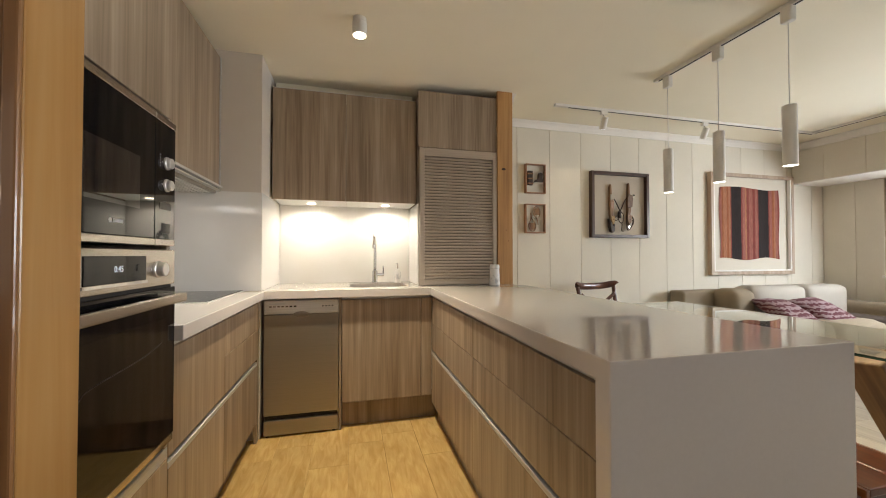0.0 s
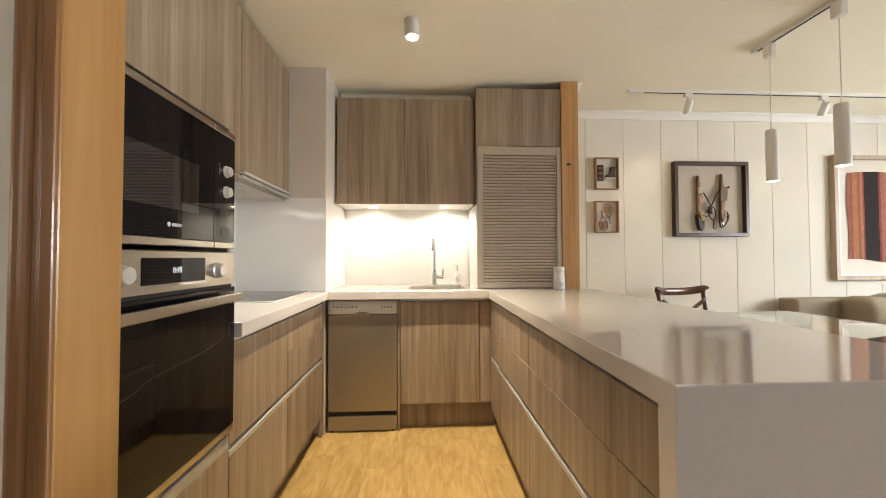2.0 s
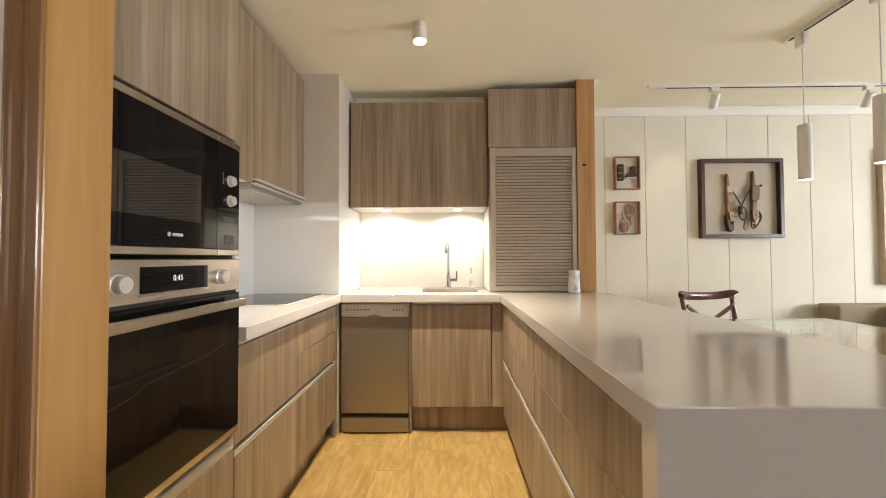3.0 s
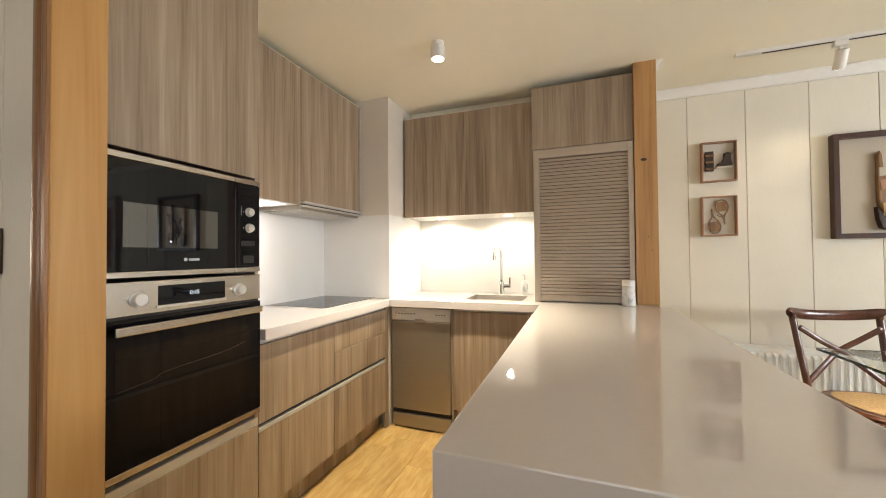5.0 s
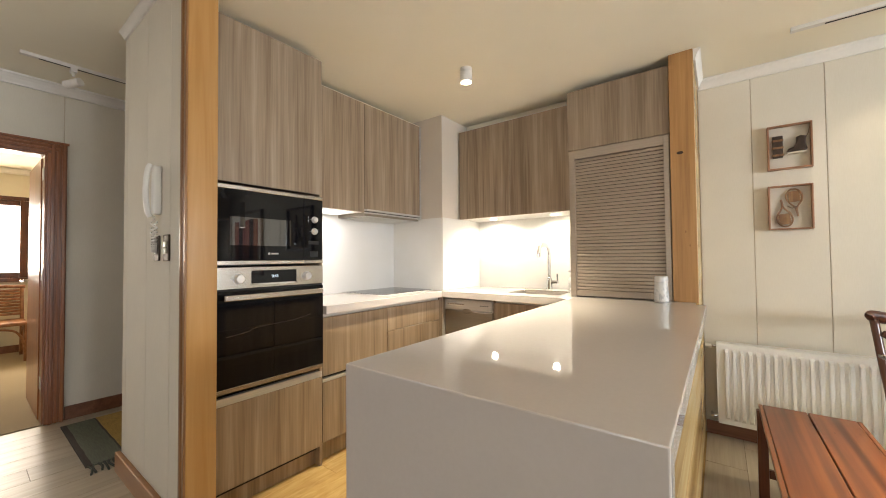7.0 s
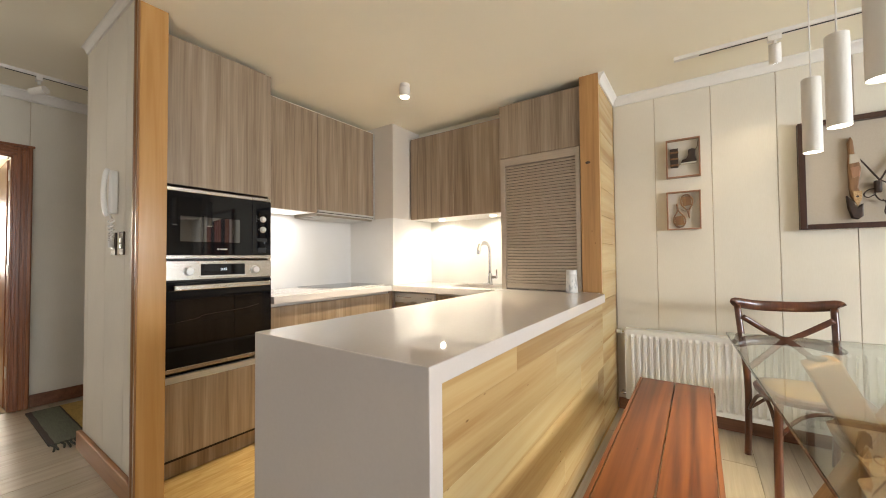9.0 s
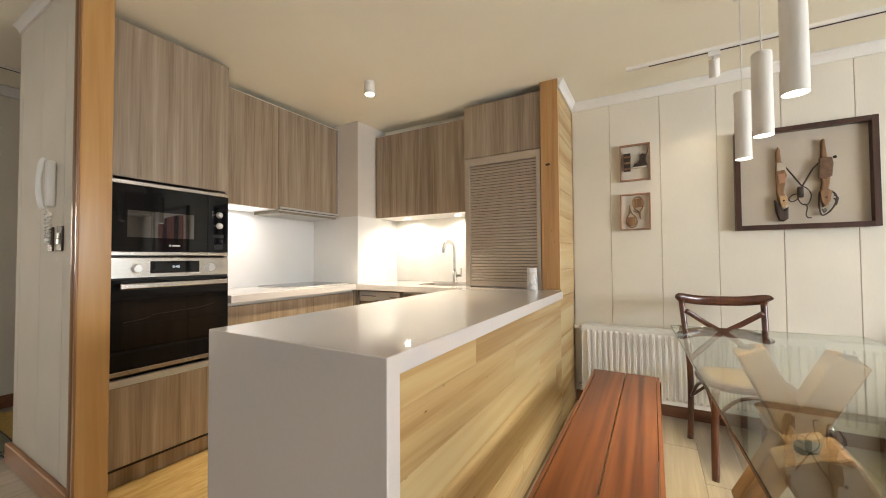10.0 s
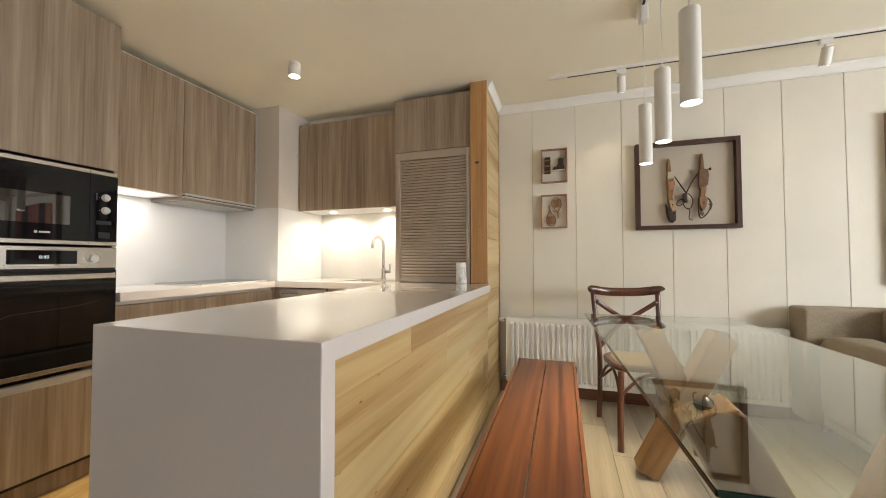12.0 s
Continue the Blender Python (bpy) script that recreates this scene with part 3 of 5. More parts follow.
structure("baseboard_north", box(1.42, 5.6, NORTH - 0.018, NORTH - 0.001, 0.0, 0.085, 0.004), M_BASE, "reddish wooden baseboard under the art wall", "baseboard")
structure("baseboard_hall", box(-1.25, -0.25, 0.752, 0.779, 0.0, 0.11, 0.006), M_PINEX, "orange pine baseboard under the intercom", "baseboard")
structure("baseboard_door", box(DW + 0.001, DW + 0.02, 0.70, 3.0, 0.0, 0.1, 0.004), M_BASE, "reddish wooden baseboard beside the bedroom door", "baseboard")
structure("baseboard_bedroom", box(BX + 0.001, BX + 0.02, -2.5, 0.97, 0.006, 0.1, 0.004), M_BASE, "reddish wooden baseboard in the bedroom", "baseboard")

# the end of the hall wall is cased in varnished pine
casing = structure("trim_wall_end", box(-0.24, -0.215, 0.762, 0.876, 0, CEIL + 0.03, 0.003), M_PINE, "orange varnished pine casing on the wall end", "casing")
part("casing_lip", box(-0.277, -0.246, 0.752, 0.785, 0, HALLCEIL - 0.06, 0.012, segs=4), M_LIP, casing, "dark rounded edge moulding")
part("casing_fillet", box(-0.2465, -0.2345, 0.757, 0.785, 0, HALLCEIL - 0.06, 0.004, segs=3), M_LIP, casing)
part("casing_bead", box(-0.234, -0.216, 0.755, 0.764, 0, CEIL + 0.03, 0.003), M_LIP, casing)


# ---- kitchen: tall oven unit ----
FX = -0.345  # plane of the cabinet fronts beside the cooktop


def front(name, x0, x1, y0, y1, z0, z1, parent, mat=None, label=""):
    return part(name, box(x0, x1, y0, y1, z0, z1, 0.0015, segs=1), mat or M_LAM, parent, label)


tall = thing("oven_cabinet", (-0.63, 1.18, 0), "tall grey-brown wood-grain cabinet housing microwave and oven", "cabinet")
front("side_panel", -0.905, FX - 0.002, 0.878, 0.896, 0.0, 2.36, tall)
front("side_panel", -0.905, FX - 0.002, 1.470, 1.488, 0.0, 2.36, tall)
part("body", box(-0.905, FX - 0.03, 0.897, 1.469, 0.09, 0.50), M_DARK, tall)
part("top_body", box(-0.905, FX - 0.022, 0.897, 1.469, 1.575, 2.355), M_LAM, tall)
front("door", FX - 0.02, FX, 0.893, 1.485, 1.566, 2.36, tall)
front("drawer_front", FX - 0.02, FX, 0.893, 1.485, 0.115, 0.508, tall)
part("handle_rail", box(FX - 0.03, FX + 0.0, 0.893, 1.485, 0.5095, 0.545, 0.003), M_ALU, tall, "recessed aluminium grip rail")
part("plinth", box(-0.9, FX - 0.05, 0.893, 1.485, 0.0, 0.11), M_LAM, tall)

OY0, OY1 = 0.900, 1.482


def knob(y, z, r, parent, depth=0.016, x=FX + 0.012, ring=True):
    k = part("knob", lathe([(r, 0), (r, 0.004), (r * 0.86, 0.006), (r * 0.82, depth - 0.003), (r * 0.74, depth), (0.001, depth)], (0, 0, 0)), M_KNOB, None, "", False)
    me = k.data
    me.transform(Matrix.Translation((x, y, z)) @ Matrix.Rotation(radians(90), 4, "Y"))
    k.parent = parent
    me.transform(BASE[parent])
    BASE[k] = BASE[parent]
    if ring:
        part("marks", box(x - 0.0005, x + 0.0006, y - r * 1.5, y - r * 1.3, z - 0.002, z + 0.002), M_PRINT, parent)
    return k


micro = thing("microwave", (-0.6, 1.19, 1.166), "built-in microwave with black glass door and steel trim", "microwave")
part("body", box(-0.85, FX - 0.004, OY0 + 0.01, OY1 - 0.01, 1.17, 1.548), M_BLACK, micro)
part("glass_door", box(FX - 0.002, FX + 0.012, OY0, 1.361, 1.188, 1.53, 0.001, segs=1), M_BGLASS, micro, "black glass door")
win = part("window", box(FX + 0.0122, FX + 0.0128, 0.975, 1.285, 1.262, 1.40), M_MWGLASS, micro)
part("control_panel", box(FX - 0.002, FX + 0.012, 1.363, OY1, 1.188, 1.53, 0.001, segs=1), M_BGLASS, micro, "black glass control panel")
for y0, y1 in ((OY0, 1.361), (1.363, OY1)):
    part("trim", box(FX - 0.002, FX + 0.014, y0, y1, 1.531, 1.55, 0.0015, segs=1), M_STEELH, micro, "brushed steel trim")
    part("trim", box(FX - 0.002, FX + 0.014, y0, y1, 1.168, 1.187, 0.0015, segs=1), M_STEELH, micro, "brushed steel trim")
knob(1.428, 1.415, 0.019, micro)
knob(1.428, 1.349, 0.019, micro)
part("display", box(FX + 0.0122, FX + 0.0128, 1.39, 1.455, 1.275, 1.295), M_BLACK, micro)
part("button", box(FX + 0.012, FX + 0.0135, 1.40, 1.45, 1.205, 1.235, 0.001), M_BLACK, micro)
part("emblem", cyl((FX + 0.0122, 1.165, 1.222), (FX + 0.0129, 1.165, 1.222), 0.006, sides=20), M_PRINT, micro)
part("emblem", box(FX + 0.0122, FX + 0.0129, 1.176, 1.214, 1.218, 1.226), M_PRINT, micro)
for k in range(5):
    part("marks", box(FX + 0.0122, FX + 0.0126, 1.388, 1.392, 1.40 + k * 0.008, 1.403 + k * 0.008), M_PRINT, micro)

oven = thing("oven", (-0.6, 1.19, 0.568), "built-in oven with steel panel and black glass door", "oven")
part("body", box(-0.86, FX - 0.004, OY0 + 0.01, OY1 - 0.01, 0.575, 1.155), M_BLACK, oven)
part("control_panel", box(FX - 0.002, FX + 0.014, OY0, OY1, 1.052, 1.156, 0.002), M_STEELH, oven, "brushed steel control panel")
disp = part("display", box(FX + 0.0142, FX + 0.0155, 1.075, 1.315, 1.074, 1.138, 0.001, segs=1), M_BGLASS, oven, "black display window")
part("display_trim", box(FX + 0.0142, FX + 0.017, 1.07, 1.32, 1.066, 1.073), M_CHROME, oven)
knob(1.015, 1.1, 0.024, oven, 0.022, FX + 0.014)
knob(1.377, 1.1, 0.024, oven, 0.022, FX + 0.014)
part("door", box(FX - 0.002, FX + 0.016, OY0, OY1, 0.592, 1.043, 0.002), M_BGLASS, oven, "black glass oven door")
part("window", box(FX + 0.0162, FX + 0.0168, 0.955, 1.425, 0.69, 0.955), M_OVENGLASS, oven)
part("door_gap", box(FX - 0.01, FX + 0.004, OY0, OY1, 1.043, 1.052), M_DARK, oven)
part("lower_trim", box(FX - 0.002, FX + 0.014, OY0, OY1, 0.568, 0.59, 0.002), M_STEELH, oven, "brushed steel lower trim")
handle = part("handle", box(FX + 0.048, FX + 0.06, 0.935, 1.455, 1.0, 1.027, 0.004), M_STEELH, oven, "flat steel bar handle")
for y in (0.97, 1.42):
    part("handle_post", box(FX + 0.014, FX + 0.05, y - 0.01, y + 0.01, 1.006, 1.02, 0.002), M_STEELH, handle)
bm = tube([(FX + 0.0172, 0.96, 0.83), (FX + 0.0172, 1.06, 0.842), (FX + 0.0172, 1.1, 0.856), (FX + 0.0172, 1.3, 0.868), (FX + 0.0172, 1.40, 0.885)], 0.0009, 6)
part("shelf_line", bm, M_LEATHER, oven)


def digits(text, at, size, parent):
    cu = bpy.data.curves.new("display_digits", "FONT")
    cu.body, cu.size, cu.align_x, cu.extrude = text, size, "CENTER", 0.0002
    tmp = bpy.data.objects.new("display_digits", cu)
    me = bpy.data.meshes.new_from_object(tmp)
    bpy.data.objects.remove(tmp)
    me.materials.append(M_DIGIT)
    me.transform(Matrix.Translation(at) @ Matrix.Rotation(radians(90), 4, "Z") @ Matrix.Rotation(radians(90), 4, "X"))
    me.transform(BASE[parent])
    ob = new("display_digits", me)
    ob.parent = parent
    return ob


digits("0:45", (FX + 0.0158, 1.195, 1.1), 0.021, oven)

# ---- drawer units beside the cooktop ----
def drawer_unit(name, y0, y1, rows, label):
    u = thing(name, (-0.62, (y0 + y1) / 2, 0), label, "cabinet", "kitchen base units")
    part("body", box(-0.905, FX - 0.022, y0 + 0.004, y1 - 0.004, 0.12, 0.862), M_DARK, u)
    for z0, z1 in rows:
        front("drawer_front", FX - 0.02, FX, y0 + 0.0015, y1 - 0.0015, z0, z1, u)
    part("handle_rail", box(FX - 0.035, FX + 0.001, y0, y1, 0.4725, 0.492, 0.002), M_ALU, u, "recessed aluminium grip rail")
    part("top_rail", box(FX - 0.035, FX - 0.008, y0, y1, 0.848, 0.868, 0.002), M_ALU, u, "aluminium grip rail under the worktop")
    part("plinth", box(-0.88, FX - 0.055, y0, y1, 0.0, 0.118), M_LAM, u)
    return u


drawer_unit("drawer_unit", 1.489, 2.012, [(0.125, 0.471), (0.508, 0.846)], "wood-grain base unit with two deep drawers beside the oven")
drawer_unit("drawer_unit", 2.013, 2.60, [(0.125, 0.471), (0.508, 0.682), (0.685, 0.846)], "wood-grain base unit with three drawers under the cooktop")
filler = thing("corner_filler", (-0.36, 2.62, 0), "narrow wood-grain corner strip beside the dishwasher", "cabinet")
front("strip", FX - 0.02, FX, 2.602, 2.645, 0.0, 0.868, filler)

dish = thing("dishwasher", (-0.1, 2.92, 0), "slim silver freestanding dishwasher", "dishwasher")
part("body", box(-0.318, 0.122, 2.69, 3.18, 0.02, 0.855), M_STEEL, dish)
part("door", box(-0.322, 0.128, 2.652, 2.688, 0.135, 0.765, 0.006), M_STEEL, dish, "silver painted door")
pan = part("control_panel", box(-0.322, 0.128, 2.646, 2.688, 0.768, 0.858, 0.008), M_ALU, dish, "silver control panel with buttons")
part("grip", lathe([(0.05, 0), (0.046, 0.006), (0.03, 0.012), (0.001, 0.013)], (0, 0, 0)), M_BLACK, None)
g = bpy.data.objects["grip"]
g.data.transform(Matrix.Translation((-0.1, 2.651, 0.765)) @ Matrix.Rotation(radians(90), 4, "X") @ Matrix.Diagonal((1, 0.42, 1, 1)))
g.data.transform(BASE[dish])
g.parent = dish
g.data.materials.clear()
g.data.materials.append(M_STEEL)
for k in range(7):
    part("button", box(-0.29 + k * 0.024, -0.274 + k * 0.024, 2.644, 2.648, 0.812, 0.822, 0.001, segs=1), M_CHROME, pan)
part("lettering", box(-0.29, -0.2, 2.6448, 2.6456, 0.83, 0.838), M_PRINT, pan)
for k in range(4):
    part("button", cyl((0.03 + k * 0.02, 2.648, 0.815), (0.03 + k * 0.02, 2.643, 0.815), 0.005, sides=12), M_BLACK, pan)
part("plinth", box(-0.32, 0.126, 2.654, 2.70, 0.012, 0.105, 0.004), M_STEEL, dish)
part("gap", box(-0.318, 0.122, 2.672, 2.69, 0.105, 0.135), M_DARK, dish)
for x in (-0.30, 0.10):
    part("foot", cyl((x, 2.68, 0), (x, 2.68, 0.02), 0.012, sides=12), M_BLACK, dish)

sinkcab = thing("sink_cabinet", (0.4, 2.95, 0), "wood-grain base unit with one door under the sink", "cabinet", "kitchen base units")
part("body", box(0.148, 0.72, 2.675, 3.2, 0.17, 0.74), M_DARK, sinkcab)
front("side_panel", 0.131, 0.146, 2.66, 3.2, 0.0, 0.868, sinkcab)
front("door", 0.15, 0.672, 2.652, 2.672, 0.178, 0.848, sinkcab)
front("filler", 0.676, 0.7485, 2.656, 2.674, 0.178, 0.848, sinkcab)
part("top_rail", box(0.15, 0.728, 2.66, 2.69, 0.849, 0.868, 0.002), M_ALU, sinkcab, "aluminium grip rail")
part("plinth", box(0.148, 0.79, 2.73, 2.75, 0.0, 0.17), M_LAM, sinkcab)

# ---- peninsula drawers, cladding, worktops ----
def peninsula_unit(y0, y1, label):
    u = thing("peninsula_unit", (1.05, (y0 + y1) / 2, 0), label, "cabinet", "kitchen base units")
    part("body", box(0.775, 1.385, y0 + 0.004, y1 - 0.004, 0.12, 0.862), M_DARK, u)
    for z0, z1 in ((0.125, 0.454), (0.49, 0.668), (0.671, 0.846)):
        front("drawer_front", 0.75, 0.77, y0 + 0.0015, y1 - 0.0015, z0, z1, u)
    part("handle_rail", box(0.749, 0.79, y0, y1, 0.4555, 0.474, 0.002), M_ALU, u, "recessed aluminium grip rail")
    part("top_rail", box(0.76, 0.79, y0, y1, 0.848, 0.868, 0.002), M_ALU, u, "aluminium grip rail under the worktop")
    part("plinth", box(0.795, 1.3, y0, y1, 0.0, 0.118), M_LAM, u)


peninsula_unit(0.872, 1.77, "wide wood-grain drawer unit at the end of the peninsula")
peninsula_unit(1.771, 2.66, "wide wood-grain drawer unit near the sink corner")

TOP, UNDER = 0.92, 0.87
worktop = thing("worktop", (0.4, 2.3, UNDER), "glossy greige quartz worktop running round the kitchen", "worktop")
bm = bmesh.new()
prof = [(0.815, 0.0), (0.815, TOP), (2.67, TOP), (2.67, UNDER), (0.865, UNDER), (0.865, 0.0)]
a, b = ([bm.verts.new((x, y, z)) for y, z in prof] for x in (0.726, 1.45))
bm.faces.new(a)
bm.faces.new(b[::-1])
for k in range(6):
    bm.faces.new((a[k], b[k], b[(k + 1) % 6], a[(k + 1) % 6]))
bmesh.ops.recalc_face_normals(bm, faces=bm.faces[:])
bmesh.ops.bevel(bm, geom=bm.edges[:], offset=0.003, segments=2, affect="EDGES", profile=0.5)
part("peninsula_top", bm, M_QUARTZ, worktop, "peninsula slab with a waterfall end down to the floor")
part("peninsula_back", box(0.726, 1.40, 2.6705, 2.762, UNDER, TOP - 0.0005, 0.001), M_QUARTZ, worktop)
part("cooktop_run", box(-0.905, -0.307, 1.489, 2.593, UNDER, TOP, 0.003), M_QUARTZ, worktop)
SX0, SX1, SY0, SY1 = 0.20, 0.60, 2.76, 3.08
part("sink_run", box(-0.335, 0.7255, 2.594, SY0, UNDER, TOP, 0.002), M_QUARTZ, worktop)
part("sink_run", box(-0.335, SX0, SY0 + 0.0003, 3.23, UNDER, TOP - 0.0003, 0.0), M_QUARTZ, worktop)
part("sink_run", box(SX1, 0.7255, SY0 + 0.0003, 3.23, UNDER, TOP - 0.0003, 0.0), M_QUARTZ, worktop)
part("sink_run", box(SX0, SX1, SY1, 3.23, UNDER, TOP - 0.0003, 0.0), M_QUARTZ, worktop)
sink = thing("sink", (0.4, 2.92, 0.74), "square undermounted stainless steel sink", "sink")
bm = bmesh.new()
for b in ((SX0 - 0.01, SX0, SY0 - 0.01, SY1 + 0.01, 0.745, 0.868), (SX1, SX1 + 0.01, SY0 - 0.01, SY1 + 0.01, 0.745, 0.868), (SX0, SX1, SY0 - 0.01, SY0, 0.745, 0.868), (SX0, SX1, SY1, SY1 + 0.01, 0.745, 0.868), (SX0 - 0.01, SX1 + 0.01, SY0 - 0.01, SY1 + 0.01, 0.741, 0.745)):
    box(*b, bm=bm)
# darker silver on the steel basin stands for the shadow inside it
part("basin", bm, M_STEEL, sink)
part("drain", lathe([(0.035, 0), (0.035, 0.003), (0.02, 0.004), (0.018, 0.002), (0.001, 0.002)], (0.4, 2.95, 0.745)), M_CHROME, sink)

faucet = thing("faucet", (0.39, 3.14, TOP), "tall chrome gooseneck kitchen tap with side lever", "tap")
part("base", lathe([(0.026, 0), (0.026, 0.008), (0.022, 0.012), (0.021, 0.09), (0.017, 0.1), (0.012, 0.102), (0.011, 0.12)], (0.39, 3.14, TOP)), M_CHROME, faucet, "", True)
part("spout", tube([(0.39, 3.14, 1.03), (0.39, 3.14, 1.16), (0.39, 3.135, 1.245), (0.385, 3.1, 1.285), (0.38, 3.04, 1.292), (0.375, 2.985, 1.27), (0.373, 2.965, 1.215)], 0.019, 14, rz=0.012), M_CHROME, faucet, "", True)
part("spray_head", cyl((0.373, 2.965, 1.218), (0.372, 2.962, 1.19), 0.017, 0.015), M_CHROME, faucet)
lever = part("lever", cyl((0.40, 3.14, 0.985), (0.46, 3.14, 0.985), 0.014), M_CHROME, faucet)
part("lever_arm", box(0.45, 0.462, 3.134, 3.146, 0.985, 1.055, 0.003), M_CHROME, lever)

soap = thing("soap_bottle", (0.57, 3.13, TOP), "small clear soap bottle with pump beside the tap", "bottle")
part("bottle", lathe([(0.024, 0), (0.026, 0.004), (0.026, 0.085), (0.016, 0.1), (0.012, 0.105), (0.012, 0.112)], (0.57, 3.13, TOP)), M_CERAMIC, soap, "", True)
part("pump", tube([(0.57, 3.13, 1.03), (0.57, 3.13, 1.07), (0.555, 3.11, 1.075)], 0.005, 8), M_CHROME, soap)

hob = thing("cooktop", (-0.66, 2.34, TOP), "black glass cooktop set on the pale worktop", "cooktop")
part("glass", box(-0.885, -0.44, 2.06, 2.625, TOP, TOP + 0.007, 0.002), M_BGLASS, hob)
part("edge_strip", box(-0.885, -0.425, 2.046, 2.0595, TOP, TOP + 0.0065, 0.002), M_ALU, hob, "pale bevelled edge strip")
part("edge_strip", box(-0.439, -0.425, 2.06, 2.625, TOP, TOP + 0.0065, 0.002), M_ALU, hob, "pale bevelled edge strip")
slots = bmesh.new()
for k in range(34):
    box(-0.436, -0.4285, 2.07 + k * 0.0162, 2.078 + k * 0.0162, TOP + 0.0062, TOP + 0.0072, bm=slots)
for k in range(26):
    box(-0.878 + k * 0.0165, -0.87 + k * 0.0165, 2.0495, 2.0565, TOP + 0.0062, TOP + 0.0072, bm=slots)
tagged(part("vent_slots", slots, M_DARK, hob, "row of dark notches along the edge"), kind="stuff")
for hx, hy, hr in ((-0.76, 2.2, 0.085), (-0.56, 2.22, 0.07), (-0.76, 2.48, 0.07), (-0.56, 2.47, 0.09)):
    own = bmesh.new()
    for k in range(48):
        a0, a1 = 2 * math.pi * k / 48, 2 * math.pi * (k + 1) / 48
        own.faces.new([own.verts.new((hx + r * math.cos(a), hy + r * math.sin(a), TOP + 0.0074)) for r, a in ((hr, a0), (hr, a1), (hr - 0.003, a1), (hr - 0.003, a0))])
    part("ring_mark", own, M_PRINT, hob)

cladding = thing("peninsula_cladding", (1.40, 2.0, 0), "honey oak board cladding on the back of the peninsula and post", "cladding")
rows = (0.0, 0.105, 0.24, 0.444, 0.582, 0.763, 0.868)
for k, (z0, z1) in enumerate(zip(rows, rows[1:])):
    cut = (2.47, 1.9, 2.6, 2.21, 1.8, 1.37)[k]
    part("board", box(1.388, 1.413, 0.866, cut - 0.0002, z0, z1 - 0.0004, 0.0005, segs=1), M_CLAD, cladding)
    part("board", box(1.388, 1.413, cut + 0.0002, 2.764, z0, z1 - 0.0004, 0.0005, segs=1), M_CLAD, cladding)
    part("board", box(1.388, 1.4125, 2.7645, NORTH - 0.02, z0, z1 - 0.0004, 0.0005, segs=1), M_CLAD, cladding)
zs = [0.868 + 0.002] + [1.06, 1.25, 1.44, 1.63, 1.82, 2.01, 2.2, 2.398]
for z0, z1 in zip(zs, zs[1:]):
    part("board", box(1.392, 1.4125, 2.79, NORTH - 0.002, z0, z1 - 0.0012, 0.0012, segs=1), M_CLAD, cladding)
post = thing("post", (1.35, 2.8, TOP), "knotty oak post at the end of the wall cabinets", "post")
part("shaft", box(1.288, 1.412, 2.765, 2.789, TOP, CEIL, 0.003), M_POST, post)
part("core", box(1.31, 1.39, 2.79, 3.23, TOP - 0.04, CEIL - 0.002), M_LAM, post)
knot = cyl((0, 0, 0), (0, -0.001, 0), 0.012, 0.009, 16)
knot.transform(Matrix.Translation((1.338, 2.7652, 1.80)) @ Matrix.Diagonal((1.5, 1, 0.8, 1)))
part("knot", knot, M_LEATHER, post)

# ---- wall cabinets ----
def wall_unit(name, x0, x1, y0, y1, z0, z1, face, label, light=None):
    u = thing(name, ((x0 + x1) / 2, (y0 + y1) / 2, z0), label, "cabinet", "kitchen wall units")
    if face == "y":
        part("body", box(x0 + 0.001, x1 - 0.001, y0 + 0.021, y1, z0 + 0.012, z1), M_LAM, u)
        part("underside", box(x0 + 0.001, x1 - 0.001, y0 + 0.021, y1, z0, z0 + 0.011), M_WHITE, u, "white underside")
        front("door", x0 + 0.001, x1 - 0.001, y0, y0 + 0.02, z0, z1, u)
    else:
        part("body", box(x0, x1 - 0.021, y0 + 0.001, y1 - 0.001, z0 + 0.012, z1), M_LAM, u)
        part("underside", box(x0, x1 - 0.021, y0 + 0.001, y1 - 0.001, z0, z0 + 0.011), M_WHITE, u, "white underside")
        front("door", x1 - 0.02, x1, y0 + 0.001, y1 - 0.001, z0, z1, u)
    return u


wall_unit("wall_cabinet", -0.325, 0.166, 2.888, 3.23, 1.53, 2.305, "y", "wood-grain wall cabinet over the dishwasher")
wall_unit("wall_cabinet", 0.167, 0.6785, 2.888, 3.23, 1.53, 2.305, "y", "wood-grain wall cabinet over the sink")
wall_unit("wall_cabinet", -0.905, -0.572, 1.49, 2.008, 1.535, 2.345, "x", "wood-grain wall cabinet beside the oven unit")
wall_unit("wall_cabinet", -0.905, -0.572, 2.009, 2.632, 1.56, 2.345, "x", "wood-grain wall cabinet over the hood")
structure("trim_cornice_sink", box(-0.33, 0.672, 2.893, 2.923, 2.306, 2.312, 0.002), M_CROWN, "pale filler strip over the sink cabinets", "trim")
structure("trim_cornice_sink_fill", box(-0.33, 0.672, 3.03, 3.2345, 2.307, CEIL), M_CEIL, "painted filler set back above the sink cabinets", "trim")
structure("trim_cornice_hob_fill", box(-0.905, -0.69, 1.49, 2.645, 2.35, CEIL), M_CEIL, "painted filler set back above the hood cabinets", "trim")
structure("trim_cornice_hob", box(-0.6, -0.58, 1.49, 2.645, 2.346, 2.354, 0.002), M_CEIL, "pale filler strip over the hood cabinets", "trim")
structure("trim_oven_fill", box(-0.9, -0.415, 0.88, 1.488, 2.362, CEIL), M_LAM, "wood-grain filler above the oven unit", "trim")
endp = thing("end_panel", (-0.73, 2.64, 1.52), "pale end panel of the hood cabinets", "panel")
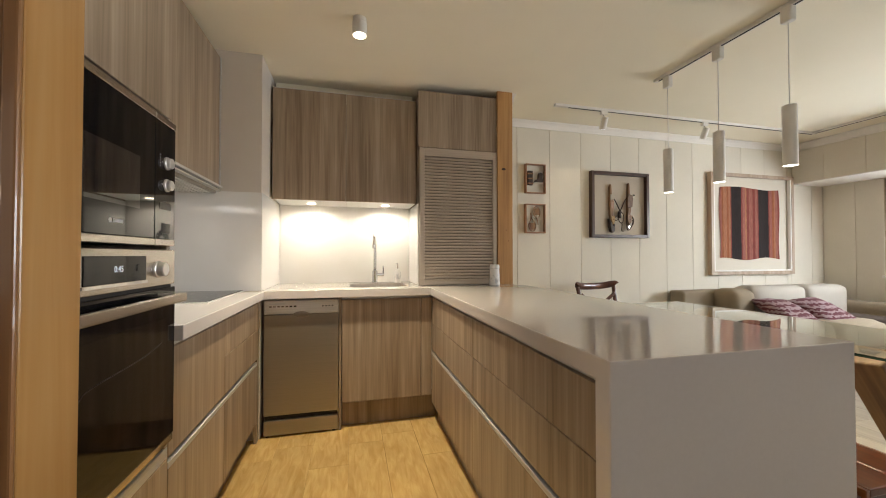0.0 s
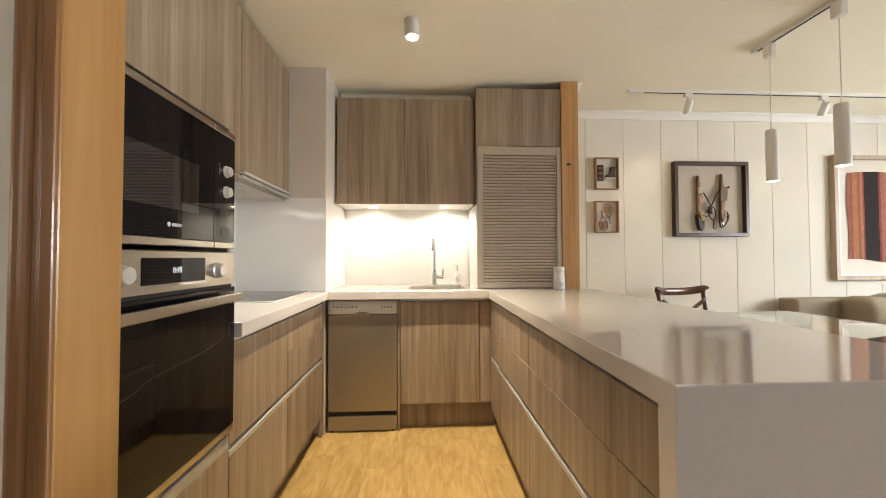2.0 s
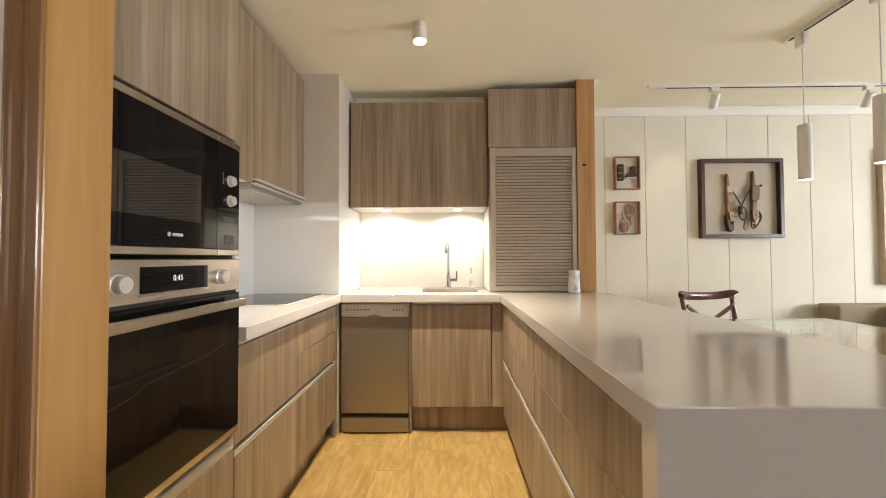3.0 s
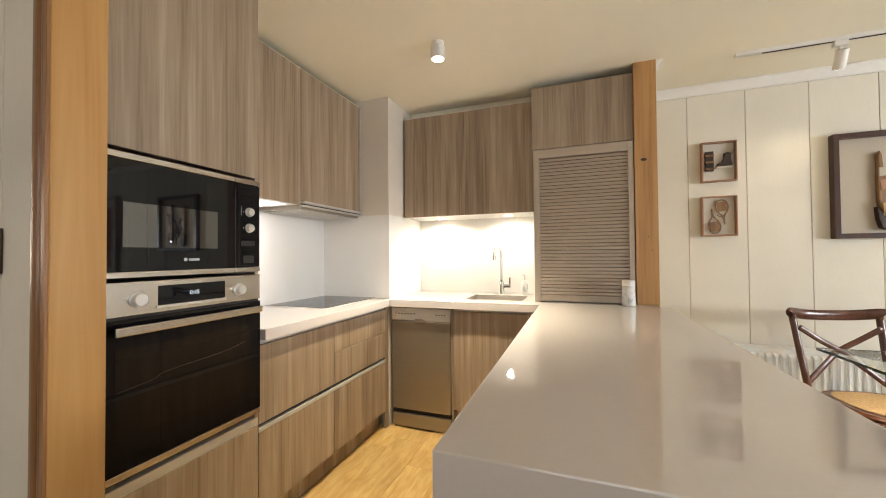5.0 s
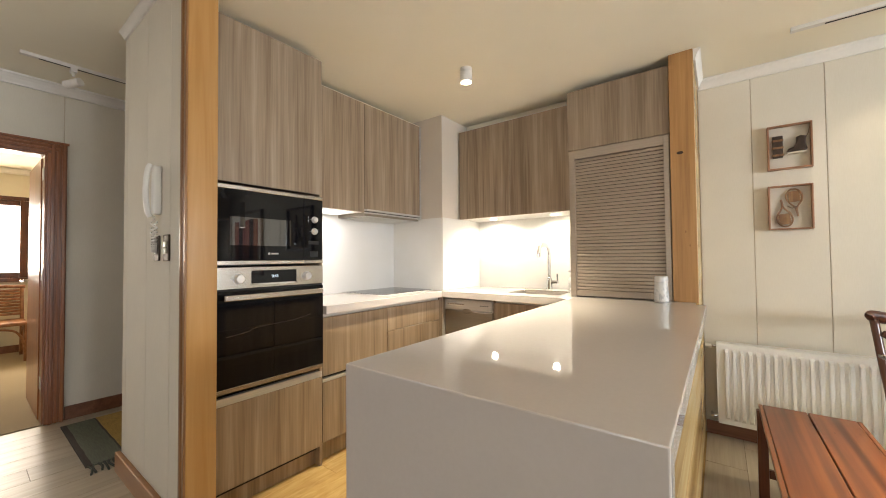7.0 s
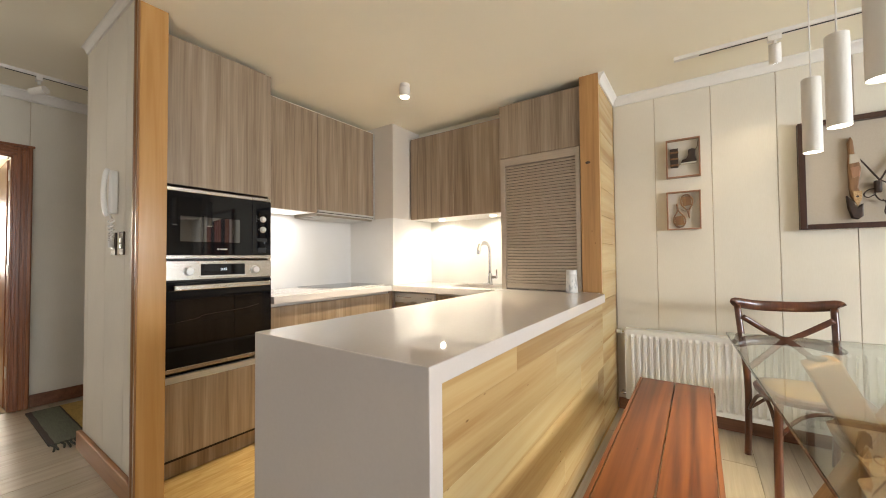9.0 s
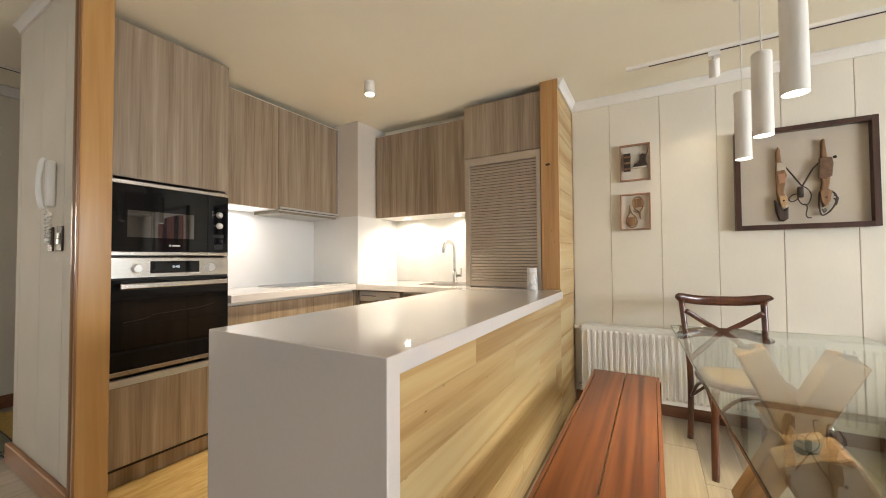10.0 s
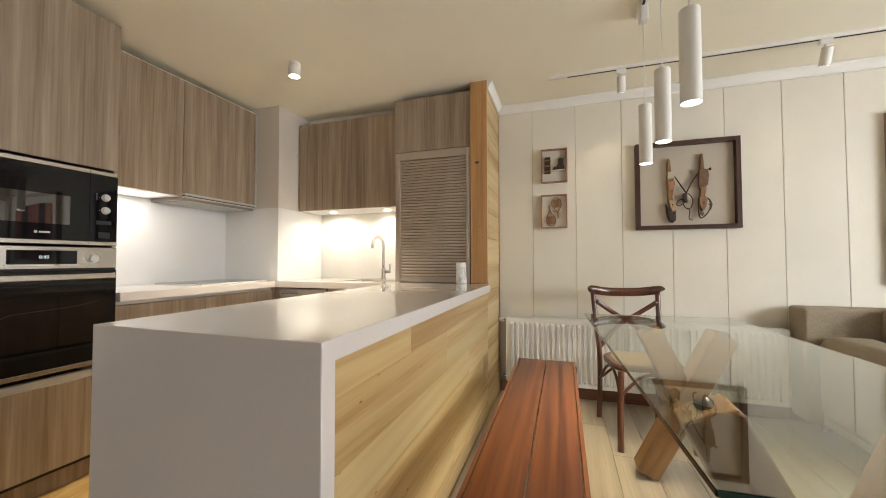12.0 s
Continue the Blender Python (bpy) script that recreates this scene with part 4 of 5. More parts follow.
part("panel", box(-0.905, -0.566, 2.634, 2.646, 1.525, 2.345, 0.002), M_ALU, endp)
for lx in (-0.085, 0.465):
    d = thing("cabinet_downlight", (lx, 3.07, 1.5276), "small lit round downlight under the wall cabinet", "lamp", "cabinet downlights")
    part("rim", lathe([(0.034, 0), (0.034, 0.0012), (0.001, 0.0012)], (lx, 3.07, 1.5287)), M_CHROME, d)
    part("disc", cyl((lx, 3.07, 1.5276), (lx, 3.07, 1.5286), 0.026), M_LIT, d)
# added glowing sheet, a visible source for the fill lamp here
strip = thing("cabinet_glow_panel", (-0.72, 1.75, 1.53), "added glowing panel under the cabinet beside the hood", "lamp")
part("diffuser", box(-0.85, -0.62, 1.60, 1.95, 1.5305, 1.5345), M_ADDED_GLOW, strip)
hood = thing("extractor_hood", (-0.72, 2.32, 1.51), "slide-out extractor hood with metal front bar", "hood")
part("body", box(-0.9, -0.585, 2.02, 2.628, 1.512, 1.558, 0.002), M_STEEL, hood)
part("front_bar", box(-0.584, -0.55, 2.012, 2.63, 1.543, 1.557, 0.003), M_ALU, hood, "aluminium front bar")
part("front_lip", box(-0.584, -0.558, 2.012, 2.63, 1.527, 1.536, 0.002), M_ALU, hood, "thin aluminium lower lip")
part("front_groove", box(-0.584, -0.57, 2.014, 2.628, 1.536, 1.543), M_DARK, hood)
for k in range(9):
    part("filter_slat", box(-0.88 + k * 0.032, -0.86 + k * 0.032, 2.06, 2.59, 1.506, 1.512, 0.001, segs=1), M_ALU, hood)

garage = thing("shutter_cabinet", (0.98, 3.0, TOP), "countertop cabinet with closed ribbed aluminium roller shutter", "cabinet")
part("body", box(0.6845, 1.283, 2.812, 3.22, TOP + 0.003, 1.925), M_LAM, garage)
part("dark_inside", box(0.70, 1.27, 2.801, 2.811, TOP + 0.003, 1.92), M_DARK, garage)
part("niche_side", box(0.679, 0.6838, 2.80, 3.22, TOP + 0.002, 1.52), M_WHITE, garage, "white side towards the sink")
part("frame_side", box(0.684, 0.722, 2.77, 2.80, TOP, 1.925, 0.002), M_SHUTTER, garage)
part("frame_side", box(1.253, 1.283, 2.77, 2.80, TOP, 1.925, 0.002), M_SHUTTER, garage)
part("frame_top", box(0.722, 1.253, 2.77, 2.80, 1.865, 1.925, 0.002), M_SHUTTER, garage)
bm = bmesh.new()
n_slat, z0, z1 = 40, 0.965, 1.865
for k in range(n_slat):
    a, b = z0 + (z1 - z0) * k / n_slat, z0 + (z1 - z0) * (k + 1) / n_slat
    h = b - a
    prof = [(0.0, a), (-0.0045, a + h * 0.12), (-0.006, a + h * 0.35), (-0.0055, a + h * 0.6), (-0.003, a + h * 0.84), (0.002, a + h * 0.9)]
    for (d0, p0), (d1, p1) in zip(prof, prof[1:]):
        bm.faces.new([bm.verts.new(c) for c in ((0.722, 2.787 + d0, p0), (1.253, 2.787 + d0, p0), (1.253, 2.787 + d1, p1), (0.722, 2.787 + d1, p1))])
tagged(part("shutter", bm, M_SHUTTER, garage, "ribbed aluminium roller slats"), kind="stuff")
part("grip_bar", box(0.722, 1.253, 2.776, 2.795, TOP + 0.002, 0.963, 0.003), M_SHUTTER, garage)
over = thing("wall_cabinet", (0.98, 3.0, 1.93), "wood-grain wall cabinet above the roller shutter", "cabinet", "kitchen wall units")
part("body", box(0.686, 1.282, 2.80, 3.22, 1.94, 2.33), M_LAM, over)
front("door", 0.676, 1.286, 2.777, 2.797, 1.93, 2.345, over)
can = thing("canister", (1.235, 2.70, TOP), "white marbled ceramic canister on the worktop", "canister")
part("jar", lathe([(0.036, 0), (0.039, 0.004), (0.037, 0.06), (0.034, 0.118)], (1.235, 2.70, TOP), 32), M_CERAMIC, can, "", True)
part("lid", lathe([(0.035, 0), (0.036, 0.004), (0.035, 0.028), (0.031, 0.033), (0.001, 0.034)], (1.235, 2.70, TOP + 0.1185), 32), M_CERAMIC, can, "", True)
spot = thing("ceiling_spot", (0.245, 2.143, 2.309), "white cylinder ceiling spotlight, lit", "lamp")
part("base", lathe([(0.036, 0), (0.036, 0.022), (0.001, 0.022)], (0.245, 2.143, 2.378)), M_LAMPW, spot, "", False)
part("body", lathe([(0.034, 0.002), (0.036, 0.0), (0.038, 0.003), (0.038, 0.066), (0.03, 0.068)], (0.245, 2.143, 2.309), 36), M_LAMPW, spot)
part("disc", cyl((0.245, 2.143, 2.3085), (0.245, 2.143, 2.3115), 0.028), M_LIT, spot)



# ---- dining place ----
def pendant(x, y, z):
    u = thing("pendant_lamp", (x, y, z), "white slender cylinder pendant, lit", "lamp", "pendants over the table")
    part("adapter", box(x - 0.02, x + 0.02, y - 0.026, y + 0.026, 2.3, 2.378, 0.008, segs=3), M_LAMPW, u)
    part("cable", cyl((x, y, z + 0.3), (x, y, 2.30), 0.0025, sides=8), M_LAMPW, u)
    part("shade", lathe([(0.0285, 0.004), (0.0285, 0.0), (0.03, 0.0), (0.03, 0.297), (0.028, 0.3), (0.001, 0.3)], (x, y, z), 40), M_LAMPW, u, "", False)
    part("disc", cyl((x, y, z + 0.0005), (x, y, z + 0.0035), 0.028, sides=32), M_LITW, u)


for px, py, pz in ((2.329, 2.229, 1.573), (2.323, 1.865, 1.573), (2.316, 1.498, 1.584)):
    pendant(px, py, pz)
tr = thing("ceiling_track", (2.325, 1.75, 2.378), "white ceiling track carrying the pendants", "track")
part("rail", box(2.308, 2.342, 1.2, 2.33, 2.379, CEIL, 0.002), M_LAMPW, tr)
part("slot", box(2.319, 2.331, 1.22, 2.30, 2.3775, 2.3795), M_DARK, tr)
tr = thing("ceiling_track", (3.3, 2.87, 2.378), "long white spotlight track before the art wall", "track")
part("rail", box(1.84, 4.80, 2.853, 2.887, 2.379, CEIL, 0.002), M_LAMPW, tr)
part("slot", box(1.97, 4.78, 2.864, 2.876, 2.3775, 2.3795), M_DARK, tr)
tr = thing("ceiling_track", (4.78, 1.4, 2.378), "white spotlight track along the window bay", "track")
part("rail", box(4.763, 4.797, -0.6, 2.852, 2.379, CEIL, 0.002), M_LAMPW, tr)
part("slot", box(4.774, 4.786, -0.58, 2.84, 2.3775, 2.3795), M_DARK, tr)


def track_head(x, y, aim, z=2.378, group="track spots", lit=True):
    u = thing("track_spotlight", (x, y, z - 0.15), "white cylinder spotlight on the track, lit" if lit else "white cylinder spotlight on the hall track, unlit", "lamp", group)
    part("adapter", box(x - 0.03, x + 0.03, y - 0.016, y + 0.016, z - 0.03, z, 0.003), M_LAMPW, u)
    part("stem", cyl((x, y, z - 0.03), (x, y, z - 0.055), 0.008, sides=12), M_LAMPW, u)
    d = (Vector(aim) - Vector((x, y, z - 0.1))).normalized()
    a = Vector((x, y, z - 0.1)) - d * 0.05
    b = Vector((x, y, z - 0.1)) + d * 0.05
    part("head", cyl(a, b, 0.027), M_LAMPW, u, "", False)
    part("disc", cyl(b, b + d * 0.001, 0.022), M_LITW if lit else M_LAMPW, u)


for hx in (2.313, 3.402, 4.42):
    track_head(hx, 2.87, (hx + 0.06, 3.28, 1.5))

rad = thing("radiator", (2.4, 3.2, 0.1), "long white ribbed panel radiator under the pictures", "radiator")
RX0, RX1, RZ0, RZ1 = 1.485, 3.33, 0.115, 0.622
bm = box(RX0, RX1, 3.165, 3.175, RZ0, RZ1, 0.003)
part("front_panel", bm, M_RAD, rad)
pitch = (RX1 - RX0 - 0.06) / 46
bm = bmesh.new()
r = [bm.verts.new(c) for c in ((-0.012, 0, -0.225), (-0.007, -0.017, -0.205), (0.007, -0.017, -0.205), (0.012, 0, -0.225), (0.012, 0, 0.225), (0.007, -0.017, 0.205), (-0.007, -0.017, 0.205), (-0.012, 0, 0.225))]
for q in ((0, 1, 6, 7), (1, 2, 5, 6), (2, 3, 4, 5), (0, 3, 2, 1), (4, 7, 6, 5), (0, 7, 4, 3)):
    bm.faces.new([r[i] for i in q])
bmesh.ops.recalc_face_normals(bm, faces=bm.faces[:])
rib_mesh = bpy.data.meshes.new("rib")
bm.to_mesh(rib_mesh)
bm.free()
rib_mesh.materials.append(M_RAD)
for k in range(46):
    rib = new("rib", rib_mesh)
    rib.parent = rad
    rib.location = BASE[rad] @ Vector((RX0 + 0.03 + (k + 0.5) * pitch, 3.1652, (RZ0 + RZ1) / 2))
part("rear_panel", box(RX0 + 0.005, RX1 - 0.005, 3.225, 3.235, RZ0, RZ1 - 0.02), M_RAD, rad)
part("side_cover", box(RX0 - 0.004, RX0, 3.165, 3.24, RZ0 + 0.01, RZ1, 0.001), M_RAD, rad)
part("side_cover", box(RX1, RX1 + 0.004, 3.165, 3.24, RZ0 + 0.01, RZ1, 0.001), M_RAD, rad)
bm = box(RX0, RX1, 3.165, 3.24, RZ1, RZ1 + 0.004)
for k in range(60):
    x = RX0 + 0.03 + k * (RX1 - RX0 - 0.06) / 59
    box(x - 0.004, x + 0.004, 3.18, 3.225, RZ1 + 0.0042, RZ1 + 0.0052, bm=bm)
part("top_grille", bm, M_RAD, rad)
for x in (RX0 + 0.25, RX1 - 0.25):
    part("bracket", box(x - 0.02, x + 0.02, 3.236, 3.279, 0.2, 0.55), M_RAD, rad)
valve = part("valve", cyl((RX0 - 0.005, 3.2, 0.6), (RX0 - 0.03, 3.2, 0.6), 0.008), M_CHROME, rad)
part("valve_knob", cyl((RX0 - 0.028, 3.2, 0.6), (RX0 - 0.062, 3.2, 0.6), 0.017, 0.014), M_WHITE, valve)
part("pipe", tube([(RX0, 3.2, 0.15), (RX0 - 0.03, 3.2, 0.145), (RX0 - 0.035, 3.23, 0.14), (RX0 - 0.035, 3.272, 0.14)], 0.008, 10), M_CHROME, rad)

# glass table on crossed timbers
table = thing("dining_table", (2.45, 1.7, 0), "clear glass dining table on crossed rough timber beams", "table")
TURNED = pose(2.478, 1.721, 0, 0, 0, 2.6)
bm = box(-0.3875, 0.3875, -0.9015, 0.9015, 0.747, 0.759, 0.001, segs=1)
bm.transform(TURNED)
gt = part("glass_top", bm, M_GLASS, table, "thick clear glass top with green edge")
gt.visible_shadow = False
for b in ((-0.388, -0.3872, -0.9, 0.9, 0.7485, 0.7575), (-0.386, 0.386, -0.902, -0.9012, 0.7485, 0.7575)):
    bm = box(*b)
    bm.transform(TURNED)
    part("glass_edge", bm, M_GLASSEDGE, gt)


def timber(a, b, w=0.105, h=0.105, roll=0.0):
    ob = part("beam", beam((0, 0, -(Vector(b) - Vector(a)).length / 2), (0, 0, (Vector(b) - Vector(a)).length / 2), w, h, 0.008), M_BEAM, None)
    d = Vector(b) - Vector(a)
    ob.parent = table
    ob.matrix_local = BASE[table] @ Matrix.Translation((Vector(a) + Vector(b)) / 2) @ d.to_track_quat("Z", "Y").to_matrix().to_4x4() @ Matrix.Rotation(roll, 4, "Z")
    return ob


timber((2.31, 2.27, 0.03), (2.625, 2.19, 0.735), roll=0.3)
timber((2.50, 2.24, 0.34), (2.32, 2.20, 0.735), roll=-0.2)
timber((2.43, 2.37, 0.44), (2.75, 1.50, 0.05), 0.125, 0.125, roll=0.5)
timber((2.58, 1.06, 0.03), (2.235, 1.19, 0.735), 0.14, 0.12, roll=0.3)
timber((2.28, 1.08, 0.03), (2.60, 1.12, 0.735), roll=-0.2)
for gx, gy in ((2.61, 2.165), (2.315, 2.2), (2.245, 1.185), (2.595, 1.12)):
    part("pad", cyl((gx, gy, 0.734), (gx, gy, 0.7465), 0.03), M_BLACK, table)

bench = thing("bench", (1.815, 1.75, 0), "long red-brown wooden bench of two boards", "bench")
for x0, x1 in ((1.664, 1.818), (1.822, 1.974)):
    part("board", box(x0, x1, 0.90, 2.578, 0.437, 0.462, 0.004), M_BENCH, bench)
for y0, y1 in ((0.915, 0.955), (2.535, 2.575)):
    for x0 in (1.640, 1.958):
        part("leg", box(x0, x0 + 0.04, y0 + 0.012, y1 + 0.012, 0, 0.4362, 0.004), M_BENCHLEG, bench)
    part("cross_rail", box(1.7045, 1.9295, y0 + 0.008, y1 - 0.008, 0.37, 0.434, 0.003), M_BENCHLEG, bench)
    part("stretcher", box(1.6805, 1.9575, y0 + 0.02, y1, 0.12, 0.16, 0.003), M_BENCHLEG, bench)
for x0 in (1.648, 1.9755):
    part("side_rail", box(x0, x0 + 0.0145, 0.90, 2.578, 0.437, 0.461, 0.002), M_BENCH, bench)
for x0 in (1.682, 1.93):
    part("apron", box(x0, x0 + 0.022, 0.97, 2.545, 0.372, 0.436, 0.003), M_BENCH, bench)


def crossback_chair(at, rz, label):
    """A bentwood chair with a curved top rail and a cross in the back, facing -y before it is turned."""
    c = thing("dining_chair", (0, 0, 0), label, "chair", "chairs at the table")
    W, D = 0.205, 0.20
    for s in (-1, 1):
        part("rear_post", tube([(s * 0.19, D + 0.05, 0), (s * 0.19, D + 0.02, 0.22), (s * 0.195, D, 0.45), (s * 0.205, D + 0.035, 0.65), (s * 0.215, D + 0.075, 0.86)], 0.017, 12), M_CHAIR, c, "", True)
        part("front_leg", tube([(s * 0.20, -D - 0.03, 0), (s * 0.19, -D + 0.0, 0.24), (s * 0.18, -D + 0.01, 0.44)], 0.018, 12), M_CHAIR, c, "", True)
        part("brace", tube([(s * 0.19, D + 0.0, 0.28), (s * 0.185, 0.10, 0.38), (s * 0.18, 0.0, 0.42), (s * 0.18, -0.10, 0.38), (s * 0.185, -D + 0.01, 0.28)], 0.009, 8), M_CHAIR, c, "", True)
        part("cross_bar", tube([(s * 0.20, D + 0.045, 0.80), (s * 0.10, D + 0.055, 0.73), (0, D + 0.05 + s * 0.008, 0.665), (-s * 0.10, D + 0.03, 0.58), (-s * 0.195, D + 0.005, 0.49)], 0.006, 10, rz=0.016), M_CHAIR, c, "", True)
    part("front_brace", tube([(-0.185, -D, 0.30), (-0.1, -D, 0.39), (0, -D, 0.42), (0.1, -D, 0.39), (0.185, -D, 0.30)], 0.009, 8), M_CHAIR, c, "", True)
    part("rear_brace", tube([(-0.185, D + 0.015, 0.28), (0, D + 0.015, 0.40), (0.185, D + 0.015, 0.28)], 0.009, 8), M_CHAIR, c, "", True)
    part("top_rail", tube([(-0.235, D + 0.065, 0.872), (-0.22, D + 0.075, 0.878), (-0.12, D + 0.115, 0.862), (0, D + 0.125, 0.858), (0.12, D + 0.115, 0.862), (0.22, D + 0.075, 0.878), (0.235, D + 0.065, 0.872)], 0.015, 16, rz=0.03), M_CHAIR, c, "curved polished top rail", True)
    bm = bmesh.new()
    ring = [(0.20 * math.copysign(abs(math.cos(a)) ** 0.6, math.cos(a)), 0.20 * math.copysign(abs(math.sin(a)) ** 0.6, math.sin(a)) * 1.03) for a in [2 * math.pi * k / 40 for k in range(40)]]
    lo = [bm.verts.new((x, y, 0.432)) for x, y in ring]
    hi = [bm.verts.new((x * 1.02, y * 1.02, 0.45)) for x, y in ring]
    top = [bm.verts.new((x * 0.97, y * 0.97, 0.462)) for x, y in ring]
    for A, B in ((lo, hi), (hi, top)):
        for k in range(40):
            bm.faces.new((A[k], A[(k + 1) % 40], B[(k + 1) % 40], B[k]))
    bm.faces.new(lo[::-1])
    bm.faces.new(top)
    seat = part("seat", bm, M_CHAIR, c)
    bm = bmesh.new()
    bm.faces.new([bm.verts.new((x * 0.82, y * 0.82, 0.4635)) for x, y in ring])
    bm.faces.new([bm.verts.new((x * 0.82, y * 0.82, 0.466)) for x, y in ring])
    part("cane_panel", bm, M_CANE, seat, "woven cane seat panel")
    c.matrix_world = pose(*at, 0, 0, rz)
    return c


crossback_chair((2.385, 2.752, 0), 10, "dark bentwood dining chair with crossed back and cane seat")


# ---- pictures on the art wall ----
def frame_box(name, x0, x1, z0, z1, depth, width, mat, backing, label):
    u = thing(name, ((x0 + x1) / 2, NORTH - depth / 2, z0), label, "picture")
    yb, yf = NORTH - 0.001, NORTH - depth
    part("frame_side", box(x0, x0 + width, yf, yb, z0, z1, 0.002), mat, u)
    part("frame_side", box(x1 - width, x1, yf, yb, z0, z1, 0.002), mat, u)
    part("frame_top", box(x0 + width, x1 - width, yf, yb, z1 - width, z1, 0.002), mat, u)
    part("frame_bottom", box(x0 + width, x1 - width, yf, yb, z0, z0 + width, 0.002), mat, u)
    part("backing", box(x0 + width, x1 - width, yb - 0.008, yb, z0 + width, z1 - width), backing, u)
    return u


Y = NORTH - 0.012


def blade(name, outline, thick, mat, parent, y=None):
    """A flat carved piece: a rounded outline in x and z, bevelled to a thickness."""
    bm = bmesh.new()
    yy = (Y if y is None else y)
    b = [bm.verts.new((x, yy, z)) for x, z in outline]
    f = [bm.verts.new((x, yy - thick, z)) for x, z in outline]
    n = len(outline)
    for k in range(n):
        bm.faces.new((b[k], b[(k + 1) % n], f[(k + 1) % n], f[k]))
    top = bm.faces.new(f[::-1])
    bm.faces.new(b)
    bmesh.ops.recalc_face_normals(bm, faces=bm.faces[:])
    bmesh.ops.bevel(bm, geom=list(top.edges), offset=min(0.006, thick * 0.4), segments=2, affect="EDGES", profile=0.5)
    return part(name, bm, mat, parent)


s1 = frame_box("shadow_box", 1.765, 1.968, 1.715, 1.988, 0.042, 0.009, M_BRFRAME, M_MOUNT, "small brown shadow box holding old skating things")
part("wooden_block", box(1.79, 1.838, Y - 0.022, Y, 1.79, 1.925, 0.003), M_LEATHER, s1)
for k in range(3):
    part("block_band", box(1.788, 1.84, Y - 0.025, Y + 0.001, 1.80 + k * 0.045, 1.812 + k * 0.045, 0.001), M_SKI, s1)
BOOT = [(1.852, 1.818), (1.862, 1.838), (1.885, 1.846), (1.896, 1.868), (1.898, 1.905), (1.918, 1.912), (1.940, 1.905), (1.938, 1.862), (1.946, 1.828), (1.940, 1.820)]
blade("small_boot", BOOT, 0.024, M_LEATHER, s1)
blade("boot_sole", [(1.852, 1.806), (1.852, 1.8175), (1.944, 1.8195), (1.944, 1.807)], 0.026, M_MOUNT, s1)
part("boot_lace", tube([(1.935, Y - 0.02, 1.89), (1.95, Y - 0.02, 1.92), (1.956, Y - 0.02, 1.96)], 0.002, 6), M_GREYCORD, s1)
s2 = frame_box("shadow_box", 1.762, 1.964, 1.345, 1.616, 0.042, 0.009, M_BRFRAME, M_MOUNT, "small brown shadow box holding a pair of tiny snowshoes")


def snowshoe(cx, cz, lean, parent):
    m = Matrix.Translation((cx, Y - 0.008, cz)) @ Matrix.Rotation(radians(lean), 4, "Y") @ Matrix.Diagonal((1.25, 1, 1, 1))
    own = tube([(0, 0, -0.085), (-0.004, 0, -0.03), (-0.024, 0, 0.01), (-0.027, 0, 0.05), (-0.012, 0, 0.08), (0.012, 0, 0.08), (0.027, 0, 0.05), (0.024, 0, 0.01), (0.004, 0, -0.03), (0, 0, -0.085)], 0.004, 8, steps=4)
    for k in range(5):
        tube([(-0.022, 0, 0.01 + k * 0.014), (0, -0.002, 0.014 + k * 0.014), (0.022, 0, 0.01 + k * 0.014)], 0.0022, 6, bm=own, steps=2)
    own2 = box(-0.02, 0.02, -0.003, 0.003, 0.005, 0.07)
    join(own, own2)
    own.transform(m)
    part("snowshoe", own, M_SKI, parent)


snowshoe(1.886, 1.508, -7, s2)
snowshoe(1.833, 1.448, 173, s2)
part("strap", tube([(1.85, Y - 0.014, 1.49), (1.87, Y - 0.018, 1.475), (1.89, Y - 0.014, 1.485)], 0.003, 6), M_GREYCORD, s2)

s3 = frame_box("shadow_box", 2.455, 3.118, 1.312, 1.96, 0.05, 0.03, M_DKFRAME, M_BACKING, "large dark shadow box with a pair of antique ski bindings")


blade("ski_piece", [(2.678, 1.84), (2.666, 1.81), (2.669, 1.735), (2.664, 1.685), (2.667, 1.58), (2.667, 1.545), (2.672, 1.5), (2.69, 1.46), (2.713, 1.50), (2.702, 1.545), (2.709, 1.59), (2.717, 1.655), (2.706, 1.70), (2.693, 1.737), (2.687, 1.82)], 0.026, M_SKI, s3)
blade("toe_leather", [(2.655, 1.50), (2.660, 1.43), (2.674, 1.372), (2.698, 1.362), (2.717, 1.378), (2.718, 1.45), (2.706, 1.44), (2.694, 1.428), (2.676, 1.47)], 0.034, M_LEATHER, s3)
blade("heel_plate", [(2.674, 1.524), (2.713, 1.521), (2.709, 1.47), (2.694, 1.435), (2.679, 1.468)], 0.007, M_CANE, s3, Y - 0.0345)
blade("binding_band", [(2.668, 1.737), (2.70, 1.735), (2.713, 1.69), (2.667, 1.682)], 0.007, M_BACKING, s3, Y - 0.026)
blade("worn_patch", [(2.672, 1.66), (2.705, 1.665), (2.709, 1.61), (2.678, 1.60)], 0.003, M_BRFRAME, s3, Y - 0.026)
part("rivet", cyl((2.693, Y - 0.041, 1.49), (2.693, Y - 0.043, 1.49), 0.006, sides=14), M_LEATHER, s3)
blade("ski_piece", [(2.888, 1.859), (2.881, 1.85), (2.877, 1.756), (2.872, 1.61), (2.877, 1.59), (2.870, 1.538), (2.879, 1.44), (2.902, 1.45), (2.919, 1.53), (2.905, 1.55), (2.912, 1.583), (2.915, 1.62), (2.902, 1.753), (2.895, 1.85)], 0.026, M_SKI, s3)
